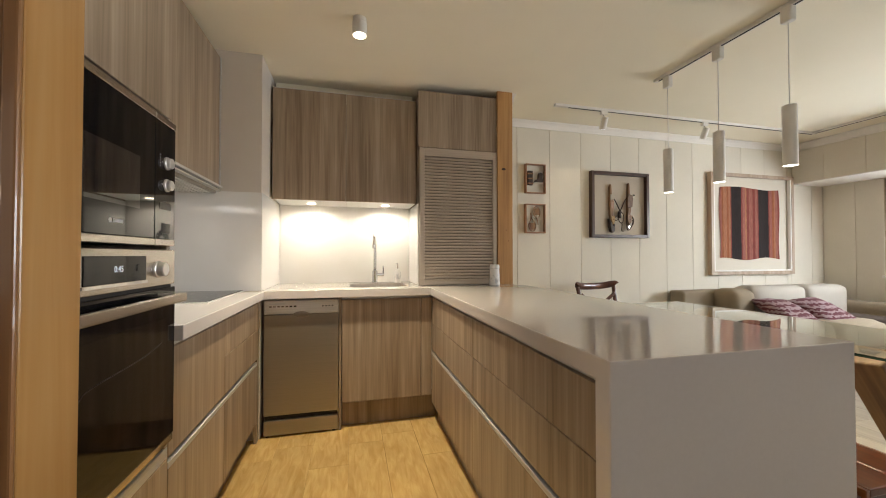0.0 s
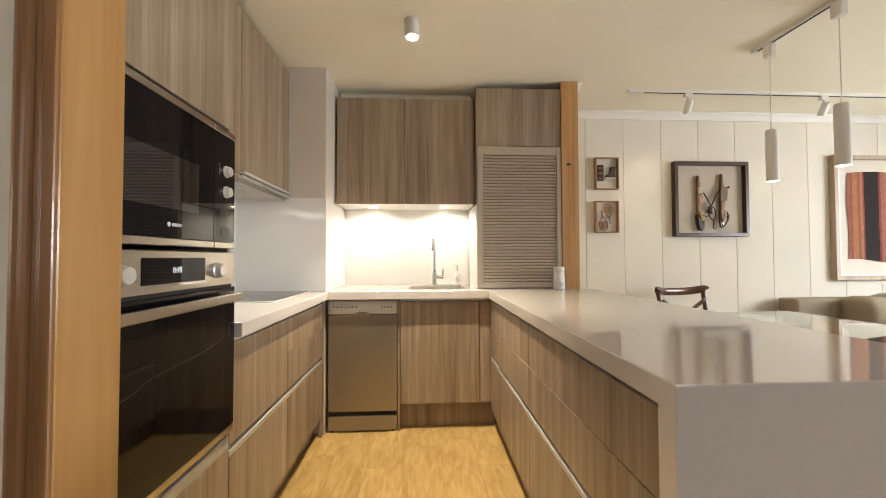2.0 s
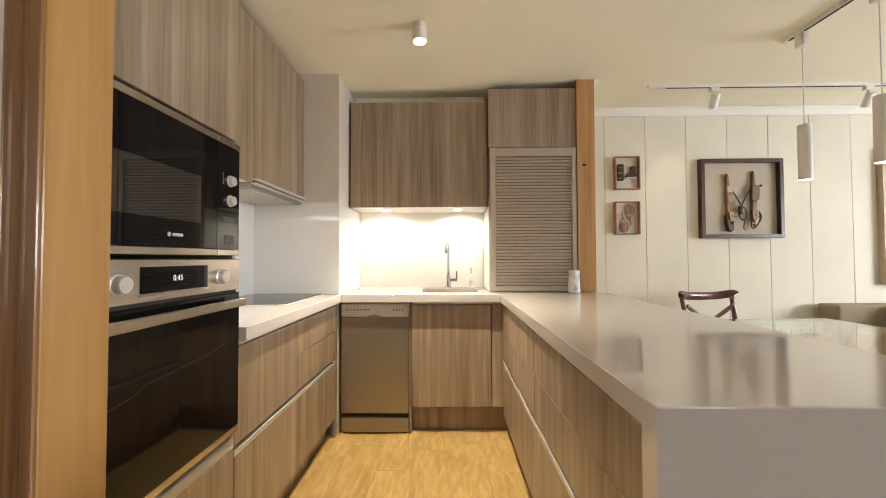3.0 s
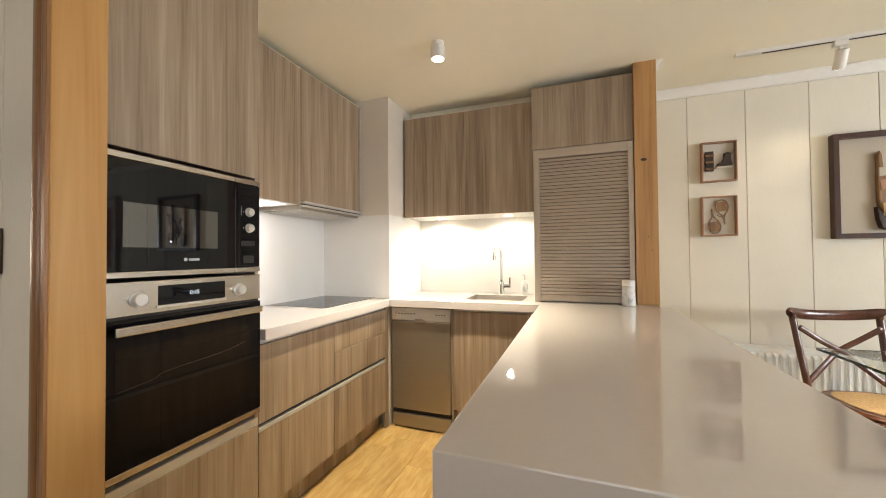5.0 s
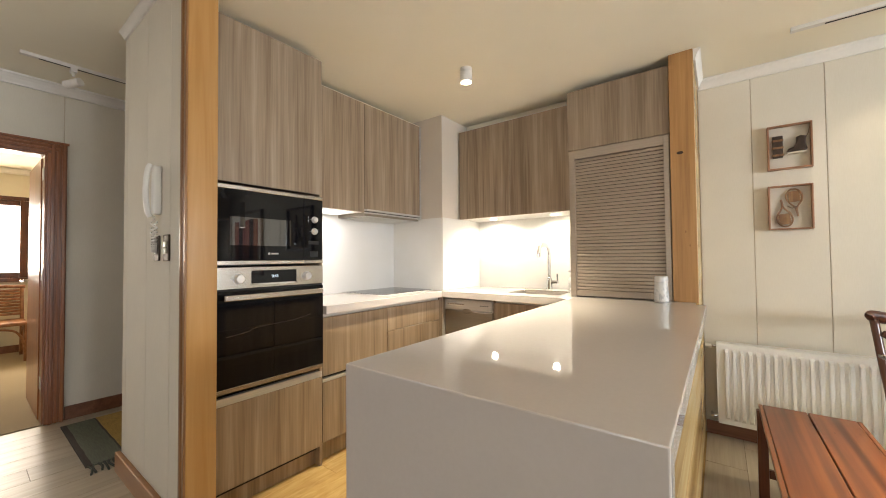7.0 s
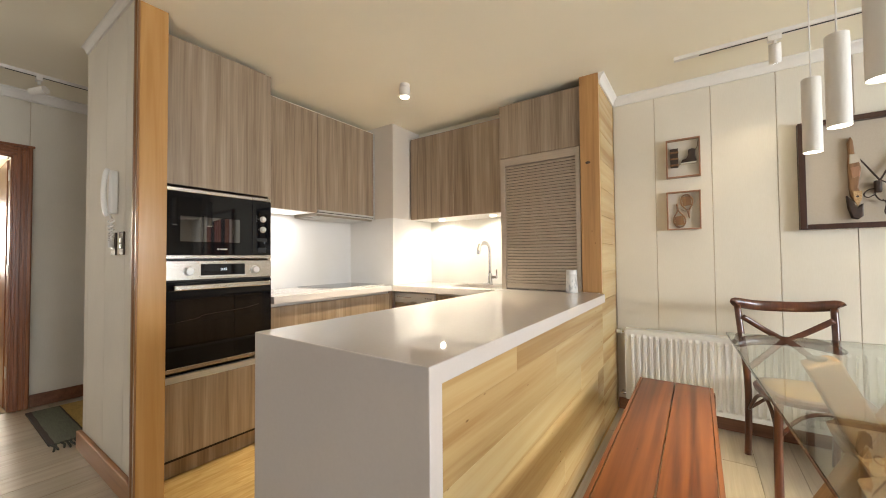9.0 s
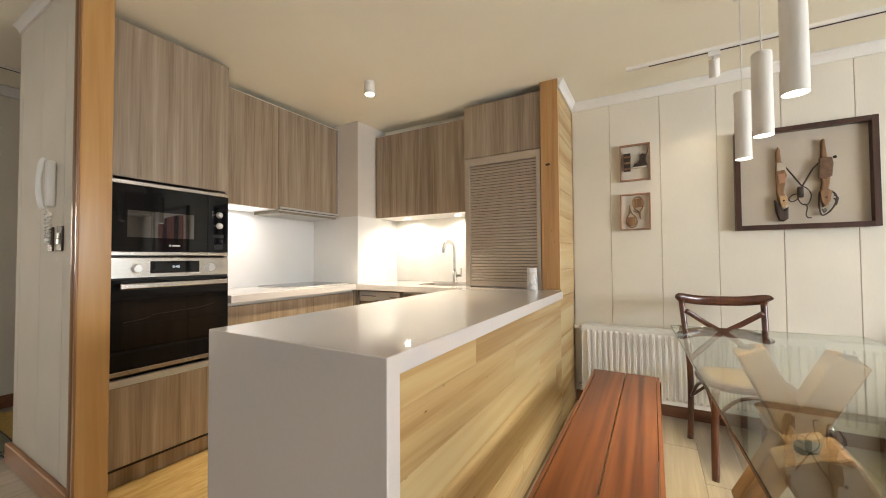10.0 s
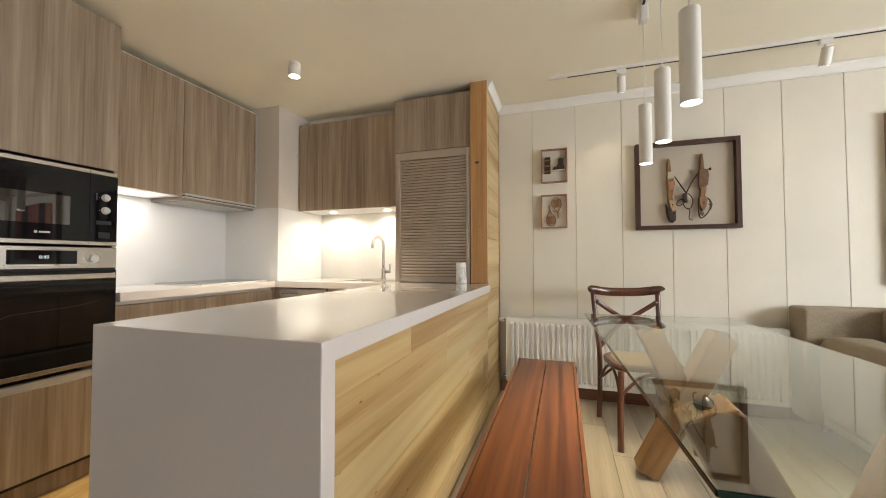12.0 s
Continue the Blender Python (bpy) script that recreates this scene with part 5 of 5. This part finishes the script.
blade("heel_leather", [(2.863, 1.734), (2.885, 1.746), (2.921, 1.737), (2.926, 1.70), (2.919, 1.624), (2.89, 1.608), (2.858, 1.615), (2.861, 1.68)], 0.012, M_BRLEATHER, s3, Y - 0.0262)
blade("heel_plate", [(2.862, 1.539), (2.919, 1.534), (2.907, 1.47), (2.884, 1.441), (2.866, 1.48)], 0.008, M_SKI, s3, Y - 0.0262)
part("rivet", cyl((2.889, Y - 0.034, 1.495), (2.889, Y - 0.037, 1.495), 0.006, sides=14), M_LEATHER, s3)
blade("steel_tip", [(2.868, 1.425), (2.884, 1.44), (2.892, 1.418), (2.878, 1.398)], 0.006, M_CHROME, s3, Y - 0.0265)
part("ear", cyl((2.924, Y - 0.032, 1.735), (2.938, Y - 0.036, 1.738), 0.007, 0.010, 14), M_LEATHER, s3)
for pts, r in (([(2.71, 1.705), (2.74, 1.655), (2.765, 1.61), (2.784, 1.577)], 0.006), ([(2.862, 1.71), (2.835, 1.675), (2.81, 1.625), (2.786, 1.575)], 0.006),
               ([(2.784, 1.577), (2.812, 1.555), (2.826, 1.515), (2.812, 1.465), (2.786, 1.462), (2.766, 1.495), (2.768, 1.53)], 0.0045),
               ([(2.772, 1.53), (2.74, 1.525), (2.722, 1.50), (2.738, 1.482), (2.768, 1.50)], 0.0045), ([(2.792, 1.465), (2.806, 1.445), (2.80, 1.40), (2.806, 1.38), (2.824, 1.376)], 0.0045),
               ([(2.915, 1.535), (2.936, 1.505), (2.930, 1.455), (2.909, 1.415), (2.880, 1.39), (2.866, 1.40), (2.860, 1.44), (2.860, 1.50), (2.864, 1.535)], 0.006),
               ([(2.928, 1.51), (2.942, 1.49), (2.938, 1.465)], 0.006), ([(2.924, 1.49), (2.938, 1.47), (2.932, 1.445)], 0.006)):
    part("strap", tube([(x, Y - 0.022, z) for x, z in pts], r, 8, rz=r * 0.75), M_LEATHER, s3, "", True)
part("knot", cushion(2.762, 2.792, Y - 0.034, Y - 0.008, 1.505, 1.575, 0.002, 21, 4), M_LEATHER, s3, "", True)

tex = frame_box("framed_textile", 3.905, 5.095, 0.93, 2.03, 0.05, 0.035, M_PALEFRAME, M_MOUNT, "pale-mounted woven textile in warm stripes, limed wooden frame")
inner = part("inner_frame", box(3.941, 3.957, NORTH - 0.046, NORTH - 0.012, 0.966, 1.994, 0.002), M_CROWN, tex, "white inner slip")
part("inner_frame", box(5.043, 5.059, NORTH - 0.046, NORTH - 0.012, 0.966, 1.994, 0.002), M_CROWN, tex)
part("inner_frame", box(3.958, 5.042, NORTH - 0.046, NORTH - 0.012, 0.966, 0.982, 0.002), M_CROWN, tex)
bm = bmesh.new()
NX, NZ = 40, 24
grid = []
for i in range(NX + 1):
    for j in range(NZ + 1):
        u, v = i / NX, j / NZ
        x = 4.06 + 0.86 * u + 0.008 * math.sin(7 * v + 3 * u)
        z = 1.10 + 0.78 * v + 0.014 * math.sin(9 * u + 1) * (1 - v) + 0.012 * math.sin(6 * u) * v
        grid.append(bm.verts.new((x, NORTH - 0.014 - 0.003 * math.sin(23 * u), z)))
for i in range(NX):
    for j in range(NZ):
        a = i * (NZ + 1) + j
        bm.faces.new((grid[a], grid[a + NZ + 1], grid[a + NZ + 2], grid[a + 1]))
RUST, PINK, RED, INK, SALMON = (0.27, 0.085, 0.035), (0.28, 0.1, 0.075), (0.19, 0.042, 0.034), (0.018, 0.012, 0.012), (0.33, 0.14, 0.075)
o = -0.44
M_TEXTILE = striped("striped_textile", 0, [(o + 0.0, PINK), (o + 0.03, RUST), (o + 0.05, SALMON), (o + 0.10, RUST), (o + 0.13, SALMON), (o + 0.155, RED), (o + 0.17, INK), (o + 0.30, RED), (o + 0.32, PINK), (o + 0.36, SALMON), (o + 0.385, RED),
                                           (o + 0.42, PINK), (o + 0.47, RED), (o + 0.50, PINK), (o + 0.535, RED), (o + 0.55, INK), (o + 0.70, RED), (o + 0.715, PINK), (o + 0.75, RUST), (o + 0.78, SALMON), (o + 0.80, PINK), (o + 0.84, RED), (o + 0.9, RED)], 120)
part("textile", bm, M_TEXTILE, tex, "rust, pink and black striped weaving")

# ---- sofa corner ----
sofa = thing("sofa", (4.5, 2.9, 0), "long beige upholstered sofa against the art wall", "sofa")
part("base", box(3.43, 5.55, 2.40, 3.06, 0.06, 0.30, 0.02), M_SOFA, sofa)
part("arm", cushion(3.40, 3.70, 2.36, 3.075, 0.10, 0.625, 0.012, 9), M_SOFA, sofa, "broad soft arm", True)
for x in (3.5, 5.48):
    for y in (2.46, 3.14):
        part("foot", cyl((x, y, 0), (x, y, 0.062), 0.025, 0.03), M_DKFRAME, sofa)
part("seat_cushion", cushion(3.70, 4.20, 2.36, 2.98, 0.29, 0.56, 0.02, 1), M_SOFA, sofa, "", True)
part("seat_cushion", cushion(4.18, 4.86, 2.36, 2.98, 0.29, 0.56, 0.02, 2), M_SOFA, sofa, "", True)
# brown cushion, its dark colour also carries the shade of this end
part("seat_cushion", cushion(4.86, 5.30, 2.36, 2.98, 0.29, 0.55, 0.015, 3), M_SOFAD, sofa, "brown seat cushion with the corner's shade in its colour", True)
part("arm", cushion(5.27, 5.56, 2.36, 3.075, 0.10, 0.66, 0.012, 10), M_SOFA, sofa, "broad soft arm", True)
part("backrest", box(3.36, 5.55, 3.07, 3.245, 0.06, 0.785, 0.02, segs=3), M_SOFA, sofa)
part("back_cushion", cushion(3.72, 4.0, 2.86, 3.10, 0.48, 0.81, 0.02, 4), M_SOFA, sofa, "", True)
part("back_cushion", cushion(3.98, 4.70, 2.87, 3.10, 0.48, 0.835, 0.012, 6), M_SOFAL, sofa, "pale back cushion", True)
part("back_cushion", cushion(4.71, 5.30, 2.87, 3.10, 0.48, 0.83, 0.012, 8), M_SOFAL, sofa, "pale back cushion", True)
WINE, ROSE = (0.1, 0.022, 0.03), (0.29, 0.2, 0.21)


def ikat(name):
    mat = bpy.data.materials.new(name)
    mat.use_nodes = True
    n, l = mat.node_tree.nodes, mat.node_tree.links
    p = n["Principled BSDF"]
    p.inputs["Roughness"].default_value = 0.9
    tc, mp, wave = n.new("ShaderNodeTexCoord"), n.new("ShaderNodeMapping"), n.new("ShaderNodeTexWave")
    mp.inputs["Scale"].default_value = (1, 1, 1)
    wave.bands_direction = "Z"
    wave.inputs["Scale"].default_value, wave.inputs["Distortion"].default_value, wave.inputs["Detail Scale"].default_value = 9.0, 5.0, 3.5
    l.new(tc.outputs["Object"], mp.inputs["Vector"])
    l.new(mp.outputs[0], wave.inputs["Vector"])
    ramp = n.new("ShaderNodeValToRGB")
    ramp.color_ramp.elements[0].position, ramp.color_ramp.elements[0].color = 0.45, (*WINE, 1)
    ramp.color_ramp.elements[1].position, ramp.color_ramp.elements[1].color = 0.6, (*ROSE, 1)
    l.new(wave.outputs["Fac"], ramp.inputs["Fac"])
    l.new(ramp.outputs["Color"], p.inputs["Base Color"])
    return mat


M_IKAT = ikat("wine_pattern_cloth")
def pillow(w, h, d, seed):
    """A square stuffed pillow in the x-z plane, thick in the middle, drawn in along the sides to pointed corners."""
    bm = bmesh.new()
    N = 14
    sides = []
    for s in (-1, 1):
        rows = []
        for i in range(N + 1):
            row = []
            for j in range(N + 1):
                u, v = 2 * i / N - 1, 2 * j / N - 1
                x, z = u * w * (1 - 0.09 * (1 - v * v)), v * h * (1 - 0.09 * (1 - u * u))
                fat = d * ((1 - u * u) * (1 - v * v)) ** 0.42
                wrinkle = 0.008 * noise.noise(Vector((u * 2.5 + seed, v * 2.5, s)))
                row.append(bm.verts.new((x, s * (fat + 0.001) + wrinkle, z)))
            rows.append(row)
        for i in range(N):
            for j in range(N):
                bm.faces.new((rows[i][j], rows[i + 1][j], rows[i + 1][j + 1], rows[i][j + 1]))
        sides.append(rows)
    bmesh.ops.remove_doubles(bm, verts=bm.verts[:], dist=0.0045)
    bmesh.ops.recalc_face_normals(bm, faces=bm.faces[:])
    return bm


for px, py, rz, tip, sd in ((4.10, 2.68, 6, 9, 1), (4.50, 2.66, -4, -6, 2)):
    pl = thing("throw_pillow", (px, py, 0.54), "wine-red and white patterned throw pillow on the sofa", "pillow", "sofa pillows")
    bm = pillow(0.215, 0.2, 0.075, sd)
    bm.transform(Matrix.Translation((px, py, 0.615)) @ Matrix.Rotation(radians(rz), 4, "Z") @ Matrix.Rotation(radians(-62), 4, "X") @ Matrix.Rotation(radians(tip), 4, "Y"))
    part("cover", bm, M_IKAT, pl, "", True)
arm = thing("armchair", (5.2, 1.6, 0), "dark brown upholstered armchair in the window bay", "armchair")
part("base", box(4.95, 5.58, 1.35, 2.25, 0.05, 0.42, 0.03, segs=3), M_SOFAD, arm)
part("arm", cushion(4.92, 5.58, 2.10, 2.32, 0.30, 0.66, 0.015, 11), M_SOFA, arm, "beige arm", True)
part("arm", cushion(4.92, 5.58, 1.28, 1.50, 0.30, 0.66, 0.015, 12), M_SOFA, arm, "", True)
part("backrest", cushion(5.40, 5.60, 1.45, 2.15, 0.40, 0.80, 0.02, 13), M_SOFAD, arm, "", True)
part("seat_cushion", cushion(4.93, 5.42, 1.50, 2.10, 0.36, 0.50, 0.02, 14), M_SOFAD, arm, "", True)
for x in (5.0, 5.52):
    for y in (1.4, 2.2):
        part("foot", cyl((x, y, 0), (x, y, 0.052), 0.025), M_DKFRAME, arm)

# ---- bay window ----
bay = tagged(new("window_1"), "long white-framed bay window beyond the sofa", "window", kind="structure")
BASE[bay] = None
part("window_sill", box(EAST - 0.06, 5.8, -0.05, 2.76, 0.901, 0.93, 0.004), M_CROWN, bay)
part("window_frame", box(EAST + 0.02, EAST + 0.07, 2.69, 2.757, 0.931, 1.95, 0.004), M_CASING, bay)
part("window_frame", box(EAST + 0.02, EAST + 0.07, -0.047, 0.02, 0.931, 1.95, 0.004), M_CASING, bay)
part("window_frame", box(EAST + 0.02, EAST + 0.07, 0.021, 2.689, 0.931, 0.985, 0.004), M_CASING, bay)
part("window_frame", box(EAST + 0.02, EAST + 0.07, 0.021, 2.689, 1.9, 1.95, 0.004), M_CASING, bay)
for y in (0.92, 1.82):
    part("mullion", box(EAST + 0.02, EAST + 0.07, y - 0.03, y + 0.03, 0.986, 1.899, 0.003), M_CASING, bay)

# ---- hall: intercom, switches, door, rug ----
HW = 0.78
tel = thing("intercom_phone", (-0.6, HW, 1.4), "ivory wall intercom phone with coiled cord", "intercom")
part("base", box(-0.622, -0.582, HW - 0.034, HW - 0.0005, 1.408, 1.638, 0.008, segs=3), M_PLASTIC, tel)
part("cradle", box(-0.668, -0.6225, HW - 0.016, HW - 0.0005, 1.575, 1.63, 0.004), M_PLASTIC, tel)
part("cradle", box(-0.668, -0.6225, HW - 0.016, HW - 0.0005, 1.42, 1.47, 0.004), M_PLASTIC, tel)
part("handset", tube([(-0.640, HW - 0.030, 1.648), (-0.640, HW - 0.040, 1.625), (-0.642, HW - 0.046, 1.57), (-0.642, HW - 0.048, 1.52), (-0.642, HW - 0.046, 1.47), (-0.640, HW - 0.040, 1.425), (-0.640, HW - 0.03, 1.40)], 0.017, 14, rz=0.012), M_PLASTIC, tel, "curved ivory handset", True)
pts = []
for k in range(150):
    a, t = k * 2 * math.pi / 6, k / 149
    pts.append((-0.645 + 0.042 * t + 0.0075 * math.cos(a), HW - 0.02 + 0.0075 * math.sin(a), 1.40 - 0.165 * math.sin(t * math.pi) ** 0.7))
part("cord", tube(pts, 0.004, 6, steps=2), M_PLASTIC, tel, "coiled cord")
for sx in (-0.633, -0.50):
    sw = thing("light_switch", (sx, HW, 1.2), "dark metal switch plate with ivory rockers", "switch", "switches by the kitchen")
    part("plate", box(sx - 0.036, sx + 0.036, HW - 0.009, HW - 0.0005, 1.19, 1.31, 0.003), M_BRASS, sw)
    for z in (1.222, 1.252):
        part("rocker", box(sx - 0.013, sx + 0.013, HW - 0.014, HW - 0.0085, z, z + 0.026, 0.002), M_PLASTIC, sw)

door = tagged(new("door_1"), "open doorway with reddish moulded casing into the bedroom", "door", kind="structure")
BASE[door] = None
CY0, CY1, CZ = -0.24, 0.612, 2.01
for y0, y1 in ((CY1 - 0.02, CY1 + 0.085), (CY0 - 0.075, CY0 + 0.02)):
    part("casing", box(DW + 0.0005, DW + 0.022, y0, y1, 0, CZ + 0.075, 0.006, segs=3), M_CASING, door)
    part("casing_bead", box(DW + 0.0225, DW + 0.034, y0 + 0.018, y0 + 0.042, 0, CZ + 0.05, 0.005, segs=3), M_CASING, door)
    part("casing_bead", box(DW + 0.0225, DW + 0.030, y0 + 0.05, y0 + 0.066, 0, CZ + 0.056, 0.0035), M_CASING, door)
    part("casing_bead", box(DW + 0.0225, DW + 0.038, y0 + 0.078, y0 + 0.1, 0, CZ + 0.07, 0.006, segs=3), M_CASING, door)
for z0, z1, d in ((0.0, 0.02, 0.034), (0.03, 0.046, 0.03), (0.055, 0.073, 0.038)):
    part("casing_bead", box(DW + 0.023, DW + d + 0.001, CY0 - 0.03, CY1 + 0.02 + z1, CZ + z0, CZ + z1, 0.004), M_CASING, door)
part("casing_head", box(DW + 0.001, DW + 0.0225, CY0 - 0.07, CY1 + 0.07, CZ - 0.02, CZ + 0.074, 0.006, segs=3), M_CASING, door)
part("jamb", box(DW - 0.125, DW, CY1 - 0.03, CY1 - 0.001, 0, CZ - 0.001, 0.002), M_CASING, door)
part("jamb", box(DW - 0.125, DW, CY0 + 0.001, CY0 + 0.03, 0, CZ - 0.001, 0.002), M_CASING, door)
part("jamb_head", box(DW - 0.125, DW, CY0 + 0.03, CY1 - 0.03, CZ - 0.03, CZ - 0.001, 0.002), M_CASING, door)
leaf = part("door_leaf", box(DW - 0.86, DW - 0.13, 0.575, 0.611, 0.012, CZ - 0.035, 0.003), M_CASING, door, "open reddish wooden door leaf")
for z in (0.25, 1.05, 1.80):
    part("hinge", box(DW - 0.10, DW - 0.02, CY1 - 0.0335, CY1 - 0.0305, z, z + 0.09, 0.001, segs=1), M_HINGE, door, "satin steel hinge")
part("door_handle", tube([(DW - 0.80, 0.576, 1.03), (DW - 0.80, 0.545, 1.03), (DW - 0.77, 0.53, 1.03), (DW - 0.69, 0.53, 1.03)], 0.009, 10), M_STEELH, leaf)

rug = thing("rug", (-1.9, 0.75, 0), "narrow striped grey and ochre rug with dark fringe", "rug")
M_RUG = striped("striped_rug", 1, [(-0.10, (0.04, 0.03, 0.026)), (-0.055, (0.12, 0.13, 0.095)), (0.09, (0.05, 0.045, 0.035)), (0.1, (0.4, 0.27, 0.08)), (0.29, (0.03, 0.028, 0.022)), (0.31, (0.11, 0.05, 0.035)), (0.40, (0.075, 0.08, 0.062)), (0.53, (0.04, 0.03, 0.026))], 160)
part("weave", box(-2.28, -1.42, 0.66, 1.26, 0.0, 0.009, 0.003), M_RUG, rug)
bm = bmesh.new()
for k in range(26):
    y = 0.67 + k * 0.0228
    tube([(-1.425, y, 0.006), (-1.37, y + random.uniform(-0.015, 0.015), 0.007), (-1.31 + random.uniform(-0.02, 0.02), y + random.uniform(-0.03, 0.03), 0.006)], 0.006, 5, bm=bm, steps=2)
tagged(part("fringe", bm, M_FRINGE, rug, "dark knotted fringe"), kind="stuff")

hall_track = thing("ceiling_track", (-1.7, 1.0, HALLCEIL - 0.022), "white spotlight track on the hall ceiling", "track")
part("rail", box(-1.98, -1.946, 0.42, 2.4, HALLCEIL - 0.021, HALLCEIL, 0.002), M_LAMPW, hall_track)
part("slot", box(-1.969, -1.957, 0.5, 2.38, HALLCEIL - 0.0225, HALLCEIL - 0.0205), M_DARK, hall_track)
track_head(-1.963, 0.66, (-2.76, 0.06, 2.2), HALLCEIL - 0.022, "hall spots", False)

# ---- bedroom seen through the door ----
win2 = tagged(new("window_2"), "dark wooden bedroom window in bright daylight", "window", kind="structure")
BASE[win2] = None
for y0, y1, z0, z1 in ((0.70, 0.78, 0.98, 2.0), (-0.75, -0.67, 0.98, 2.0), (-0.669, 0.699, 0.98, 1.05), (-0.669, 0.699, 1.93, 2.0)):
    part("window_frame", box(BX - 0.09, BX - 0.001, y0, y1, z0, z1, 0.005), M_CHAIR, win2)
part("casing", box(BX + 0.0005, BX + 0.02, -0.80, 0.83, 2.001, 2.05, 0.004), M_CHAIR, win2)
part("casing", box(BX + 0.0005, BX + 0.02, 0.781, 0.83, 0.95, 2.0, 0.004), M_CHAIR, win2)
part("window_sill", box(BX + 0.0005, BX + 0.06, -0.80, 0.83, 0.93, 0.979, 0.004), M_CHAIR, win2)
part("mullion", box(BX - 0.08, BX - 0.02, -0.02, 0.03, 1.051, 1.929, 0.003), M_CHAIR, win2)
crown("trim_crown_bedroom", [(BX, -2.5, BX, 0.97, 1, 0, 2.418)], "white crown moulding in the bedroom")
rc = thing("rattan_chair", (-5.4, 0.55, 0.006), "brown rattan chair with woven back under the window", "chair")
for s in (-1, 1):
    y = 0.45 + s * 0.26
    part("rear_post", tube([(-5.66, y, 0.006), (-5.63, y, 0.42), (-5.68, y, 0.85)], 0.018, 10), M_RATTAN, rc, "", True)
    part("front_leg", tube([(-5.14, y, 0.006), (-5.16, y, 0.25), (-5.16, y, 0.44)], 0.018, 10), M_RATTAN, rc, "", True)
    part("side_brace", tube([(-5.16, y, 0.15), (-5.22, y, 0.34), (-5.36, y, 0.39), (-5.55, y, 0.33), (-5.64, y, 0.15)], 0.012, 8), M_RATTAN, rc, "", True)
part("front_brace", tube([(-5.15, 0.19, 0.18), (-5.15, 0.27, 0.36), (-5.15, 0.45, 0.40), (-5.15, 0.63, 0.36), (-5.15, 0.71, 0.18)], 0.012, 8), M_RATTAN, rc, "", True)
part("seat", box(-5.66, -5.13, 0.17, 0.73, 0.43, 0.47, 0.012), M_RATTAN, rc)
for k in range(9):
    z = 0.53 + k * 0.037
    part("woven_band", tube([(-5.645 - 0.04 * k / 9, 0.19, z), (-5.665 - 0.04 * k / 9, 0.45, z), (-5.645 - 0.04 * k / 9, 0.71, z)], 0.016, 8, steps=4), M_RATTAN, rc, "", True)
part("top_rail", tube([(-5.68, 0.16, 0.87), (-5.70, 0.45, 0.885), (-5.68, 0.74, 0.87)], 0.02, 10), M_RATTAN, rc, "", True)


# ---- pieces of walls and floors ----
def pieces(name, parent, mat, cells, bevel=0.0015):
    """Box pieces as objects of their own under a wall or floor; alike pieces share one mesh."""
    shared = {}
    for x0, x1, y0, y1, z0, z1 in cells:
        key = (round(x1 - x0, 4), round(y1 - y0, 4), round(z1 - z0, 4))
        if key not in shared:
            dx, dy, dz = (k / 2 for k in key)
            own = box(-dx, dx, -dy, dy, -dz, dz, bevel, segs=1)
            me = bpy.data.meshes.new(name)
            own.to_mesh(me)
            own.free()
            me.materials.append(mat)
            shared[key] = me
        ob = new(name, shared[key])
        ob.location = ((x0 + x1) / 2, (y0 + y1) / 2, (z0 + z1) / 2)
        ob.parent = parent


def panel_row(parent, joints, fixed, z0, z1, axis="x", back=0.0058, gap=0.0016):
    cells = []
    for a, b in zip(joints, joints[1:]):
        if axis == "x":
            cells.append((a + gap, b - gap, fixed, fixed + back, z0, z1))
        else:
            cells.append((fixed, fixed + back, a + gap, b - gap, z0, z1))
    pieces("panel", parent, M_PANEL, cells)


panel_row(wall_north, [1.414, 1.693] + [2.030 + 0.3365 * k for k in range(10)] + [5.12, 5.45, EAST + 0.02], NORTH, 0.0, CEIL - 0.003)
panel_row(wall_hall, [-1.24, -1.17, -0.815, -0.475, -0.263], HW, 0.0, HALLCEIL - 0.003)
panel_row(wall_door, [0.68, 1.05, 1.4, 1.75, 2.1, 2.45, 2.8, 3.0], DW - 0.0058, 0.0, HALLCEIL - 0.003, "y")
panel_row(wall_over, [-0.24, 0.08, 0.68], DW - 0.0058, 2.0, HALLCEIL - 0.003, "y")
panel_row(soffit, [-1.29] + [-2.4 + 0.3365 * k for k in range(4, 17)] + [NORTH - 0.002], 5.14, 1.966, CEIL - 0.003, "y")
panel_row(wall_east, [2.762, 2.99, NORTH - 0.002], EAST, 0.0, 1.952, "y")

rows_rng = random.Random(4)


def planks(parent, mat, x0, x1, y0, y1, width, length, z0, z1, gap=0.0012):
    cells, x = [], x0
    while x < x1 - 0.02:
        xe = min(x + width, x1)
        y = y0 - rows_rng.uniform(0, length)
        while y < y1:
            a, b = max(y, y0), min(y + length, y1)
            if b - a > 0.02:
                cells.append((x + gap, xe - gap, a + gap, b - gap, z0, z1))
            y += length
        x += width
    pieces("plank", parent, mat, cells, 0.0008)


planks(kitchen_floor, M_KFLOOR, -0.42, 0.82, 0.80, 2.78, 0.205, 0.9, -0.0035, 0.0, 0.0004)
planks(floor, M_FLOOR, -2.45, -0.22, -1.3, 0.80, 0.19, 1.2, -0.0055, -0.0005)
planks(floor, M_FLOOR, -2.45, -1.22, 0.80, 3.0, 0.19, 1.2, -0.0055, -0.0005)
planks(floor, M_FLOOR, -0.22, 1.42, -1.3, 0.80, 0.19, 1.2, -0.0055, -0.0005)
planks(floor, M_FLOOR, 1.42, EAST, -1.3, 3.28, 0.19, 1.2, -0.0055, -0.0005)
